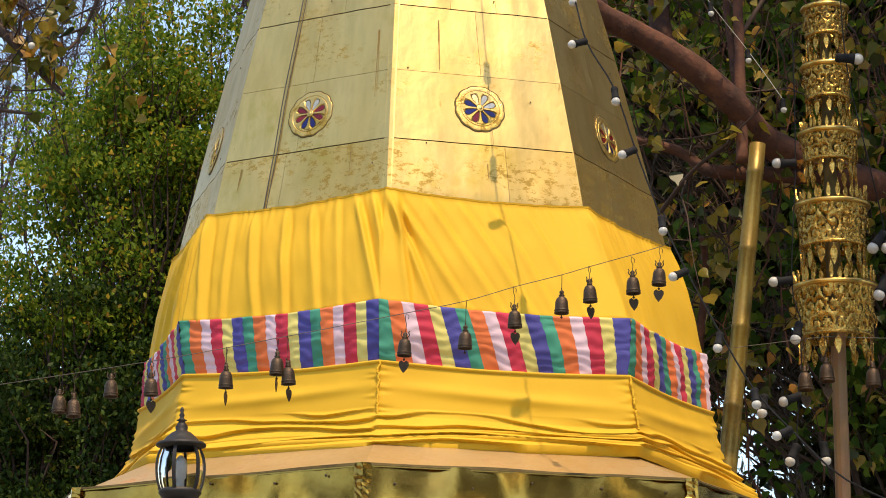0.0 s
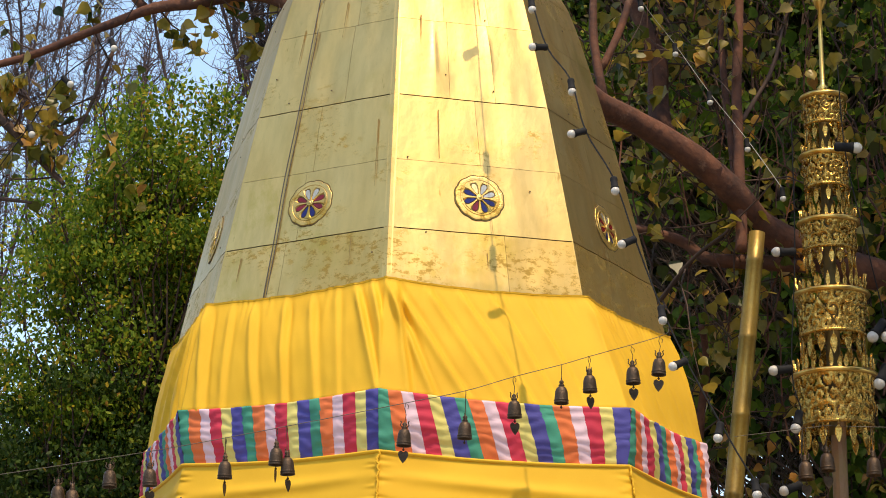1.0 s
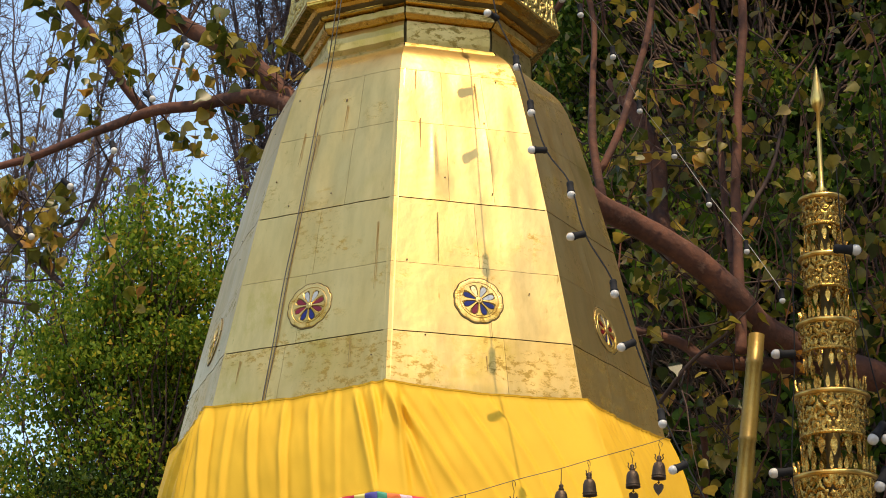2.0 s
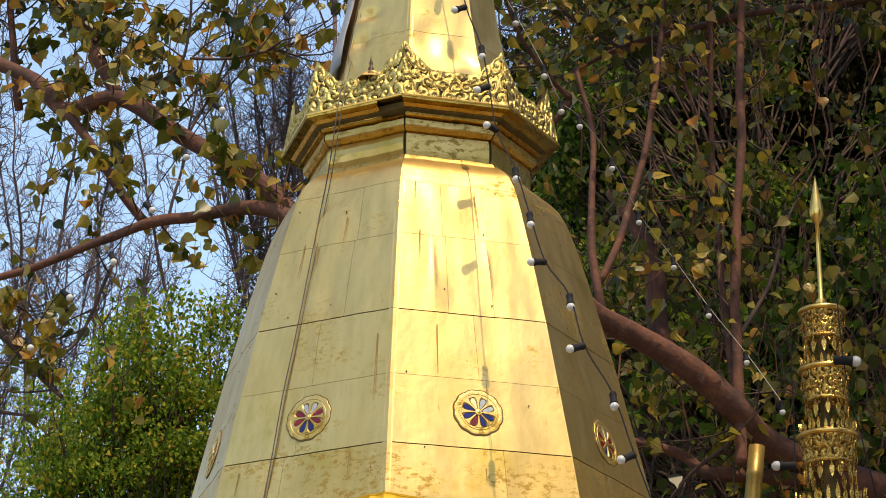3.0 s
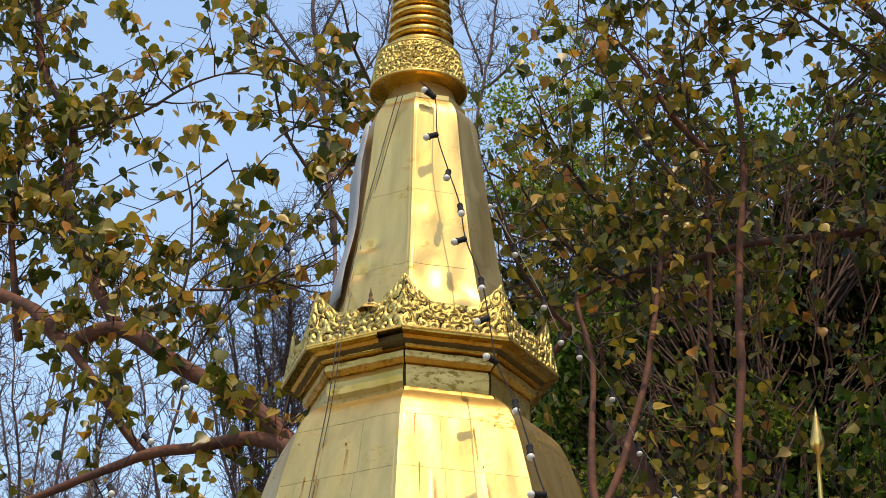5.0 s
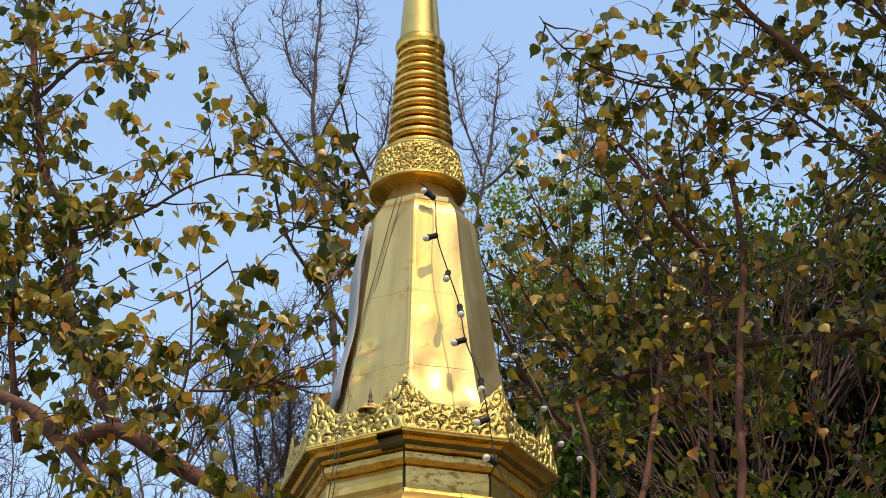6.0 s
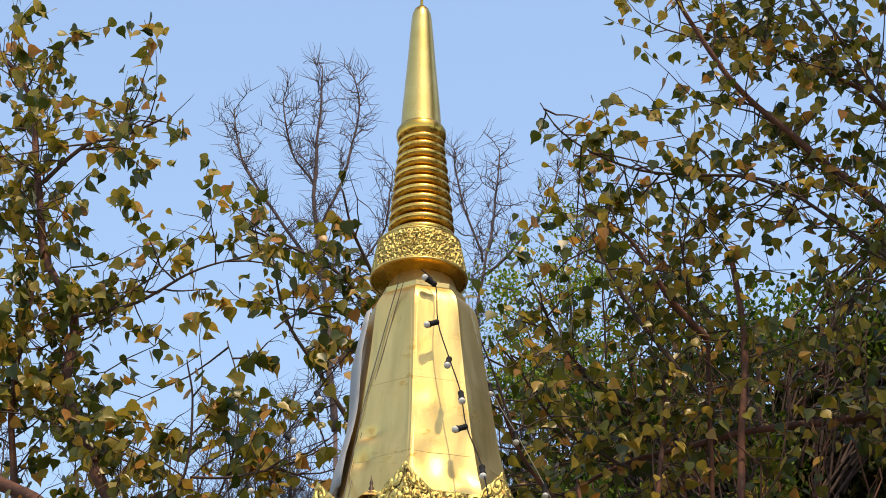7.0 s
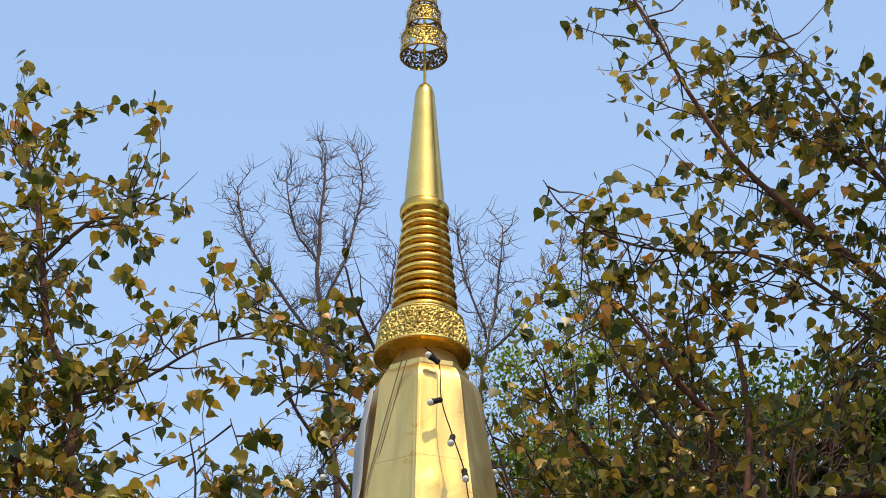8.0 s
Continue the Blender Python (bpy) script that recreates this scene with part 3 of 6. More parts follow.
def crown_face(face):
    """One pierced, embossed side of the crown, with half a peak at each end."""
    r = 0.612
    a, b = corner(face, r, 0), corner(face + 1, r, 0)
    right = (b - a).normalized()
    out = right.cross(Vector((0, 0, 1))).normalized()
    width = (b - a).length

    def top(s):
        d = min(s, 1 - s) * width
        return 6.205 + max(0.0, 0.126 - d * 0.98) + 0.010 * noise.noise(Vector((s * 14, face * 4, 0))) + 0.006 * noise.noise(Vector((s * 40, face * 4, 5)))

    def at(u, v, back=0.0):
        z = 6.058 + (top(u) - 6.058) * v
        lean = 0.15 * (z - 6.058) + 0.05 * max(0.0, v - 0.45) * max(0.0, 0.25 + noise.noise(Vector((u * 5, face * 3.3, 1.0)))) * math.sin(math.pi * u) ** 2
        q = r - (lean + back) / math.cos(math.pi / 8)
        return corner(face, q, z).lerp(corner(face + 1, q, z), u), out
    bm = bmesh.new()
    filigree(bm, at, 132, 46, (0.468, 0.165), 0.062, 0.0034, face * 3.7, False, -0.80)
    panel = part("crown_panel", bm, CROWN_GOLD, stupa, "pierced gold crown panel embossed with leafwork")
    # Dark sheet behind the openwork, in place of shade in its holes.
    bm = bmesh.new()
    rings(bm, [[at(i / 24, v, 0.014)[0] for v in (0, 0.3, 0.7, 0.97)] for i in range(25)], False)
    part("lining", bm, BODY_DARK, panel, "dark backing standing for shade behind the panel's holes")
    bm = bmesh.new()
    rings(bm, [[q + out * dx + Vector((0, 0, 6.058 + dz)) for dx, dz in ((0.0, 0.0), (0.006, 0.002), (0.007, 0.007), (0.003, 0.012), (-0.006, 0.012))] for q in (a, b)], False)
    part("bead", bm, GOLD_BRIGHT, panel)


for face in range(8):
    crown_face(face)
moulding("crown_floor", [(0.60, 6.064), (0.52, 6.075), (0.48, 6.09)], GOLD_SHEET)

# broken ornament left standing behind the crown
bm = bmesh.new()
lathe(bm, [(0.030, 6.195), (0.026, 6.212), (0.010, 6.220), (0.013, 6.236), (0.006, 6.246), (0.009, 6.258), (0.004, 6.275), (0.001, 6.296)], (-0.205, -0.490, 0), 10, cap_a=True, cap_b=True)
part("ornament_stub", bm, BRONZE, stupa, "broken dark spike of an ornament", True)
bm = bmesh.new()
rings(bm, [[(-0.205 + (0.012 + 0.03 * q) * math.cos(a) * 1.4, -0.490 + (0.012 + 0.03 * q) * math.sin(a), 6.222 - 0.03 * q + 0.010 * noise.noise(Vector((a * 2, q * 3, 1)))) for a in (0, 0.8, 1.6, 2.4, 3.2, 4.0, 4.8, 5.6)] for q in (0, 0.5, 1.0)], True)
part("torn_foil", bm, GOLD_WORN, stupa, "torn curl of gold foil")

# loose sheet standing off the upper bell
bm = bmesh.new()
loops = []
for j in range(13):
    z = 6.36 + 0.92 * j / 12
    r = curve_at(UPPER, z)
    gap = 0.030 + 0.02 * math.sin(j * 0.9) + 0.012 * (j > 8)
    a, b = corner(-1, r + gap * 0.4, z), corner(-2, r + gap * 0.55, z)
    edge = a + (a - corner(0, r, z)).normalized() * 0.022
    loops.append([edge.lerp(b, s) + Vector((0, 0, 0.006 * math.sin(s * 9 + j))) + Vector((edge.x, edge.y, 0)).normalized() * (0.012 * math.sin(s * 3.14)) for s in (0, 0.25, 0.5, 0.75, 1.0)])
rings(bm, loops, False)
loose = part("loose_sheet", bm, GREY_SHEET, stupa, "curled grey sheet coming loose", smooth=True)
sol = loose.modifiers.new("thickness", "SOLIDIFY")
sol.thickness = 0.003

# ---- spire ----
bm = bmesh.new()
rings(bm, [octagon(r, z) for r, z in ((0.20, 7.37), (0.205, 7.385), (0.205, 7.408), (0.16, 7.415))], True)
part("cap_step", bm, GOLD_SHEET, stupa)
bm = bmesh.new()
lathe(bm, [(0.178, 7.405), (0.168, 7.43), (0.158, 7.47), (0.150, 7.492)], sides=40)
part("spire_neck", bm, GOLD_SHEET, stupa, "pale gold neck under the collar", True)
# The collar's amber shading underneath is put into the deeper gold.
bm = bmesh.new()
lathe(bm, [(0.140, 7.488), (0.165, 7.496), (0.20, 7.502), (0.222, 7.513)], sides=48)
part("collar_soffit", bm, GOLD_DEEP, stupa, "hollow underside of the collar, deeper gold standing for amber shade", True).location.x = -0.014
bm = bmesh.new()
COLLAR = [(7.512, 0.227), (7.535, 0.2225), (7.60, 0.212), (7.65, 0.203), (7.692, 0.194)]


def round_collar(u, v):
    z = 7.512 + 0.180 * v
    r, t = curve_at(COLLAR, z), 6.283185 * u
    return Vector((r * math.cos(t), r * math.sin(t), z)), Vector((math.cos(t), math.sin(t), 0.12))


filigree(bm, round_collar, 330, 36, (1.33, 0.18), 0.036, 0.0034, 2.5, True)
collar = part("collar", bm, CROWN_GOLD, stupa, "pierced gold collar with lacy openwork")
collar.location.x = -0.014
# Dark sleeve inside the collar, painted as the shade behind its lace.
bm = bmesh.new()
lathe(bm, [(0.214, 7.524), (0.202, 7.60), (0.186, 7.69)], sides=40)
part("lining", bm, BODY_DARK, collar, "dark backing standing for shade inside the collar")
for z, r in ((7.512, 0.227), (7.692, 0.195)):
    bm = bmesh.new()
    lathe(bm, [(r - 0.008, z - 0.004), (r + 0.001, z - 0.003), (r + 0.003, z + 0.003), (r - 0.002, z + 0.007), (r - 0.03, z + 0.007)], sides=48)
    part("hoop", bm, GOLD_BRIGHT, collar, smooth=True)
N_RINGS = 11
for k in range(N_RINGS):
    t = k / (N_RINGS - 1)
    z = 7.728 + (8.256 - 7.728) * (t * 1.08 - 0.08 * t * t)
    r = 0.160 + (0.108 - 0.160) * t
    h = 0.024
    bm = bmesh.new()
    lathe(bm, [(r - 0.032, z - h * 0.95), (r - 0.010, z - h * 0.8), (r, z - h * 0.45), (r + 0.003, z), (r, z + h * 0.4), (r - 0.010, z + h * 0.7), (r - 0.03, z + h * 0.85)], sides=40)
    part("spire_ring", bm, GOLD_RING, stupa, smooth=True).location.x = -0.004
# Core in deeper gold, standing for warm shadow between the rings.
bm = bmesh.new()
lathe(bm, [(0.128, 7.69), (0.080, 8.30)], sides=24)
part("spire_core", bm, GOLD_DEEP, stupa, smooth=True)
bm = bmesh.new()
lathe(bm, [(0.09, 8.262), (0.114, 8.275), (0.120, 8.30), (0.119, 8.325), (0.108, 8.345), (0.096, 8.350)], sides=40)
part("spire_cap_ring", bm, GOLD_DEEP, stupa, smooth=True).location.x = -0.006
bm = bmesh.new()
lathe(bm, [(0.100, 8.345), (0.098, 8.36), (0.092, 8.45), (0.083, 8.56), (0.069, 8.73), (0.058, 8.88), (0.050, 8.98), (0.046, 9.01), (0.036, 9.04), (0.018, 9.06), (0.006, 9.066)], sides=40, cap_b=True)
part("spire_cone", bm, GOLD_BRIGHT, stupa, smooth=True).location.x = -0.007
bm = bmesh.new()
tube(bm, [(-0.007, 0, 9.05), (-0.015, 0, 10.1)], 0.0075, 8)
part("spire_rod", bm, GOLD_DEEP, stupa)


def parasol_tier(r0, r1, z0, z1, seed):
    """One pierced drum of the parasol, open below."""
    def drum(u, v, inset=0.0):
        rr, t = r0 + (r1 - r0) * v - inset, 6.283185 * u
        return Vector((rr * math.cos(t), rr * math.sin(t), z0 + (z1 - z0) * v)), Vector((math.cos(t), math.sin(t), 0))
    span = (6.283 * r0, z1 - z0)
    bm = bmesh.new()
    filigree(bm, drum, 176, 22, span, 0.034, 0.0012, seed * 1.9, True, -0.28)
    tier = part("parasol_tier", bm, GOLD_AGED, stupa, "pierced gold parasol drum")
    tier.location.x = -0.014
    # Inner skin coloured dark, so the unlit inside is in the colour.
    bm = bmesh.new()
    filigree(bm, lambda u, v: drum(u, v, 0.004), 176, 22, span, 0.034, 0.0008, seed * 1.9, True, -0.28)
    part("lining", bm, BODY_DARK, tier, "inner skin coloured dark as shade inside the drum")
    for z, r in ((z0, r0), (z1, r1)):
        bm = bmesh.new()
        lathe(bm, [(r - 0.005, z - 0.004), (r + 0.003, z - 0.003), (r + 0.004, z + 0.003), (r - 0.004, z + 0.004), (r - 0.004, z - 0.004)], sides=44)
        part("hoop", bm, GOLD_AGED, tier, smooth=True)
    for k in range(4):
        t = 0.5 + k * math.pi / 2
        bm = bmesh.new()
        tube(bm, [(r1 * math.cos(t), r1 * math.sin(t), z1 - 0.002), (0.006 * math.cos(t), 0.006 * math.sin(t), z1 + 0.012)], 0.004, 6)
        part("stay", bm, BODY_DARK, tier)
    bm = bmesh.new()
    for k in range(22):
        t = 6.28319 * k / 22
        out = Vector((math.cos(t), math.sin(t), 0))
        scroll(bm, out * (r1 + 0.001) + Vector((0, 0, z1 + 0.006)), Vector((-math.sin(t), math.cos(t), 0)), Vector((0, 0, 1)), out, 0.006, 0.4, 1, 0.0014)
    part("cresting", bm, GOLD_AGED, tier)


for k, (r0, r1, z0, z1) in enumerate(((0.117, 0.112, 9.233, 9.340), (0.089, 0.083, 9.405, 9.488), (0.069, 0.063, 9.53, 9.60), (0.054, 0.049, 9.64, 9.70), (0.04, 0.034, 9.74, 9.79), (0.026, 0.02, 9.83, 9.87))):
    parasol_tier(r0, r1, z0, z1, k)


# ---- plinth under the cloth ----
def board_ring(name, r0, z0, r1, z1, mat, wave=0.0):
    for face in range(8):
        bm = bmesh.new()
        n = 48
        v = []
        for i in range(n + 1):
            s = i / n
            row = []
            for t in (0, 0.33, 0.66, 1):
                r, z = r0 + (r1 - r0) * t, z0 + (z1 - z0) * t
                p = corner(face, r, z).lerp(corner(face + 1, r, z), s)
                out = Vector((p.x, p.y, 0)).normalized()
                row.append(bm.verts.new(p + out * wave * (noise.noise(Vector((s * 7 + face * 3, t * 2.2, 0.5))) + 0.45 * noise.noise(Vector((s * 19 + face * 3, t * 5, 2.5)))) + Vector((0, 0, 0.5 * wave * noise.noise(Vector((s * 5 + face, t * 2, 4)))))))
            v.append(row)
        for i in range(n):
            for j in range(3):
                bm.faces.new((v[i][j + 1], v[i + 1][j + 1], v[i + 1][j], v[i][j]))
        part(name, bm, mat, stupa, smooth=True)


board_ring("sloping_board", 1.22, 3.235, 1.60, 3.058, TAN_BOARD, 0.004)
board_ring("brass_lip", 1.612, 3.066, 1.622, 2.90, BRASS_LIP, 0.016)
# Solid dark strip drawn as the shadow in the gap above the lip.
for face in range(8):
    bm = bmesh.new()
    loops = []
    for i in range(41):
        s = i / 40
        h = 0.003 + 0.008 * max(0.0, 0.3 + noise.noise(Vector((s * 4 + face * 5, 2.0, 0))))
        loops.append([corner(face, r, z).lerp(corner(face + 1, r, z), s) for r, z in ((1.6185, 3.066), (1.6155, 3.070 + h), (1.600, 3.072 + h))])
    rings(bm, loops, False)
    part("lip_gap", bm, BODY_DARK, stupa, "dark strip standing for the shadowed gap along the brass lip")
moulding("lip_edge", [(1.598, 3.060), (1.604, 3.069), (1.616, 3.070), (1.618, 3.060)], BRASS_LIP)
moulding("lip_soffit", [(1.62, 2.905), (1.60, 2.885), (1.45, 2.86), (1.45, 2.60)], BRASS_LIP)
moulding("plinth", [(1.46, 2.62), (1.46, 1.2), (1.62, 1.16), (1.62, 0.95), (1.85, 0.9), (1.85, 0.0)], PLASTER)

for face in (-2, -1, 0, 1):
    for q in range(5):
        z = 3.045 - 0.05 * rnd.random()
        p = corner(face, 1.620, z).lerp(corner(face + 1, 1.620, z), 0.08 + 0.2 * q + 0.05 * rnd.random())
        out = Vector((p.x, p.y, 0)).normalized()
        ob = new("nail", nail_mesh)
        ob.parent = stupa
        ob.matrix_basis = Matrix.Translation(p + out * 0.004) @ out.to_track_quat("Z", "Y").to_matrix().to_4x4() @ Matrix.Scale(1.6, 4)
for k in range(8):
    bm = bmesh.new()
    loops = []
    for j in range(15):
        z = 3.072 - 0.165 * j / 14
        p, out = corner(k, 1.626, z), corner(k, 1, 0)
        side = Vector((-out.y, out.x, 0))
        loops.append([p + side * (w * (1 + 0.3 * noise.noise(Vector((j * 0.7, k * 3, w * 90))))) + out * (h - 0.5 * abs(w) + 0.006 * noise.noise(Vector((j * 0.9, w * 80, k)))) for w, h in ((-0.030, 0.0), (-0.016, 0.008), (-0.004, 0.006), (0.004, 0.012), (0.016, 0.007), (0.030, 0.0))])
    rings(bm, loops, False)
    part("lip_fold", bm, BRASS_LIP, stupa, "crumpled brass fold at the corner")

# ---- cloths, things of their own that hang on the stupa ----
CLOTH_TOP = {-3: (1.04, 4.215), -2: (1.045, 4.212), -1: (1.055, 4.208), 0: (1.048, 4.214), 1: (1.043, 4.200), 2: (1.035, 4.215), 3: (1.04, 4.21), 4: (1.04, 4.21)}
BAND_TOP = {-3: (1.15, 3.77), -2: (1.135, 3.772), -1: (1.158, 3.765), 0: (1.205, 3.745), 1: (1.275, 3.718), 2: (1.165, 3.762), 3: (1.15, 3.77), 4: (1.15, 3.77)}
BAND_LOW = {-3: (1.15, 3.54), -2: (1.15, 3.565), -1: (1.125, 3.548), 0: (1.18, 3.508), 1: (1.255, 3.492), 2: (1.185, 3.512), 3: (1.16, 3.53), 4: (1.15, 3.54)}
SKIRT_LOW = {-3: (1.30, 3.20), -2: (1.30, 3.205), -1: (1.285, 3.225), 0: (1.30, 3.192), 1: (1.335, 3.222), 2: (1.37, 3.165), 3: (1.35, 3.17), 4: (1.31, 3.2)}


def ring_at(table, face, s):
    """A point and its outward way on a hanging edge, s along a face."""
    k0, k1 = (face + 3) % 8 - 3, (face + 4) % 8 - 3
    (r0, z0), (r1, z1) = table[k0], table[k1]
    return corner(k0, r0, z0).lerp(corner(k1, r1, z1), s)


# folds of the wrap: start along the top, end along the foot, half width, depth
FOLDS = {
    -1: [(0.02, 0.10, 0.035, 0.016), (0.16, 0.21, 0.03, 0.008), (0.28, 0.38, 0.035, 0.012), (0.46, 0.53, 0.03, 0.013), (0.60, 0.69, 0.035, 0.011), (0.74, 0.80, 0.03, 0.006), (0.84, 0.99, 0.028, 0.018), (0.93, 1.06, 0.03, 0.016)],
    0: [(0.00, 0.22, 0.03, 0.016), (0.02, 0.36, 0.035, 0.012), (0.05, 0.12, 0.03, 0.012), (0.18, 0.50, 0.035, 0.008), (0.34, 0.62, 0.035, 0.007), (0.50, 0.72, 0.03, 0.006), (0.66, 0.84, 0.03, 0.005), (0.98, 1.06, 0.04, 0.012)],
    1: [(0.02, 0.25, 0.05, 0.012), (0.06, 0.55, 0.05, 0.008), (0.5, 0.8, 0.05, 0.006)],
    -2: [(0.75, 0.45, 0.06, 0.014), (0.9, 0.8, 0.05, 0.014), (0.5, 0.2, 0.06, 0.01), (0.99, 0.95, 0.04, 0.012)],
}


def wrap():
    bm = bmesh.new()
    per, rows = 120, 26
    loops = []
    for j in range(rows + 1):
        t = j / rows
        lp = []
        for face in range(-3, 5):
            folds = FOLDS.get(face, [(q / 6, q / 6 + 0.05, 0.05, 0.01) for q in range(6)])
            for i in range(per):
                s = i / per
                p = ring_at(CLOTH_TOP, face, s).lerp(ring_at(BAND_TOP, face, s), t)
                out = Vector((p.x, p.y, 0)).normalized()
                d = 0.012 + 0.016 * math.sin(math.pi * min(1, t * 1.05)) * (0.6 + 0.4 * math.sin(s * 3.1))
                for a, b, w, dep in folds:
                    bend = a + (b - a) * (t ** 0.85)
                    x = (s - bend) / (1.0 * w)
                    if abs(x) < 3:
                        d += (2.3 if face == 0 else 1.75) * min(1.0, 0.2 + 5 * t) * dep * ((math.exp(-x * x * 1.6) if x < 0 else math.exp(-x * x * 9.0)) - 0.5 * math.exp(-(x - 0.75) ** 2 * 4.0)) * (1.0 - 0.55 * t if a < 0.9 else 1.0 - 0.3 * t)
                d += 0.0050 * math.sin(s * 120 + 9 * noise.noise(Vector((s * 9, face, t)))) * max(0, 1 - t * 3.5) * max(0, 0.4 + noise.noise(Vector((s * 5, face * 3, 8))))
                d += 0.005 * noise.noise(Vector((s * 6 + face * 4, t * 3, 1.5))) + 0.0025 * noise.noise(Vector((s * 26 + face * 4 - t * 3, t * 5, 3.5)))
                sag = -0.016 * math.sin(math.pi * s) * (1 - t) - (0.018 * math.sin(math.pi * s) * t)
                lp.append(p + out * d + Vector((0, 0, sag + 0.004 * noise.noise(Vector((s * 9 + face * 3, 0, t * 2))))))
        loops.append(lp)
    # a rolled hem along the top, then down, then turned under at the foot
    hem = []
    for dx, dz in ((-0.012, 0.0), (-0.004, 0.007), (0.003, 0.008)):
        hem.append([p + Vector((p.x, p.y, 0)).normalized() * dx + Vector((0, 0, dz)) for p in loops[0]])
    foot = [[p + Vector((p.x, p.y, 0)).normalized() * -0.01 + Vector((0, 0, -0.012)) for p in loops[-1]]]
    rings(bm, hem[2:] + loops + foot, True)
    ob = part("cloth_wrap", bm, CLOTH_YELLOW, None, smooth=True)
    ob.location = (AX, AY, 0)
    tagged(ob, "bright yellow cloth gathered in folds round the stupa", "cloth")
    bm = bmesh.new()
    line = [p + Vector((0, 0, 0.004 + 0.0006 * math.sin(k * 0.9))) for k, p in enumerate(loops[0])]
    rings(bm, [[p + Vector((p.x, p.y, 0)).normalized() * dx + Vector((0, 0, dz)) for p in line] for dx, dz in ((-0.010, 0.0), (-0.005, 0.005), (0.0, 0.004), (0.002, 0.0), (0.0, -0.005), (-0.005, -0.006))], True)
    part("hem", bm, CLOTH_YELLOW, ob, "sewn yellow hem drawn tight", True)


wrap()


def skirt():
    """The lower cloth: flat above, bunched into level folds at the foot, pulled tight at the corners."""
    bm = bmesh.new()
    per, rows = 48, 100
    loops = []
    for j in range(rows + 1):
        t = j / rows
        lp = []
        for face in range(-3, 5):
            for i in range(per):
                s = i / per
                a, b = ring_at(BAND_LOW, face, s), ring_at(SKIRT_LOW, face, s)
                z_mid = a.z - 0.20
                mid = Vector((a.x, a.y, 0)) * 1.035 + Vector((0, 0, z_mid))
                p = a.lerp(mid, t / 0.62) if t < 0.62 else mid.lerp(b, (t - 0.62) / 0.38)
                out = Vector((p.x, p.y, 0)).normalized()
                tight = abs(s - 0.5) * 2
                d = 0.026 + 0.006 * math.exp(-(t / 0.02) ** 2)
                low = max(0.0, (t - 0.52) / 0.48)
                place = low * 3.6 + 1.3 * noise.noise(Vector((s * 1.5 + face * 1.7, low * 1.2, 0.0))) + 0.35 * noise.noise(Vector((s * 4.5 + face * 3.1, low * 3, 2.0)))
                within = place - math.floor(place)
                full = 0.55 + 0.75 * noise.noise(Vector((s * 2.2 + face * 5, math.floor(place) * 3.7, 3.0)))
                d += min(1.0, 4 * low) * (0.012 + 0.028 * max(0.0, full)) * (within ** 1.6 * min(1.0, (1 - within) * 9) - 0.25)
                d += 0.010 * math.exp(-((t - 0.33 - 0.12 * (s - 0.5) * (1 if face == 0 else -1)) / 0.07) ** 2) * (1 - tight ** 3)
                near = min(s, 1 - s)
                d += 0.0035 * math.sin(t * 50 + 9 * noise.noise(Vector((t * 5, face, 2)))) * math.exp(-(near / 0.035) ** 2) * (t < 0.7)
                d += 0.004 * noise.noise(Vector((s * 5 + face * 4, t * 4, 7.5)))
                lp.append(p + out * d + Vector((0, 0, 0.010 * (1 - t) - 0.014 * math.sin(math.pi * s) * (1 - t))))
        loops.append(lp)
    foot = [[p + Vector((p.x, p.y, 0)).normalized() * -0.02 + Vector((0, 0, -0.035)) for p in loops[-1]]]
    rings(bm, loops + foot, True)
    ob = part("cloth_skirt", bm, CLOTH_YELLOW, None, smooth=True)
    ob.location = (AX, AY, 0)
    tagged(ob, "yellow cloth wound round the stupa's foot in level folds", "cloth")
    # bunched folds along the foot
    for n, (up, off, thick) in enumerate(((0.012, 0.016, 0.017), (0.034, 0.014, 0.012))):
        bm = bmesh.new()
        loops2 = []
        for face in range(-3, 5):
            for i in range(40):
                s = i / 40
                low, high = ring_at(SKIRT_LOW, face, s), ring_at(BAND_LOW, face, s)
                rise = up * (1.0 + 0.75 * noise.noise(Vector((face * 1.3 + s * 1.3, n * 7.1, 0.0)))) + 0.008 * math.sin(s * 3.14159)
                p = low.lerp(Vector((high.x * 1.035, high.y * 1.035, high.z - 0.20)), min(1.0, rise / 0.14))
                p.z = low.z + rise
                out = Vector((p.x, p.y, 0)).normalized()
                w = thick * (0.75 + 0.5 * noise.noise(Vector((face * 2.1 + s * 2.2, n * 3.3, 5.0))))
                loops2.append([p + out * (off + w * 0.75 * math.cos(a)) + Vector((0, 0, w * math.sin(a) + 0.3 * w * math.cos(a))) for a in (0, 0.7, 1.4, 2.4, 3.6, 4.6, 5.4)])
        rings(bm, loops2 + [loops2[0]], True)
        part("fold", bm, CLOTH_YELLOW, ob, "bunched fold of yellow cloth", True)
    for k in (0, 1):
        (r0, z0) = BAND_LOW[k]
        bm = bmesh.new()
        line = []
        for j in range(60):
            t = j / 59
            z = z0 + 0.008 - 0.21 * t
            r = r0 * (1 + 0.035 * t) + 0.034
            side = (corner(k + 1, 1, 0) - corner(k, 1, 0)).normalized()
            line.append(corner(k, r, z) + side * (0.010 * noise.noise(Vector((t * 9, k * 4, 0))) + 0.006 * noise.noise(Vector((t * 26, k, 5)))))
        tube(bm, line, 0.0045, 6)
        part("selvedge", bm, CLOTH_YELLOW, ob, "ruffled edge of the yellow cloth", True)
    bm = bmesh.new()
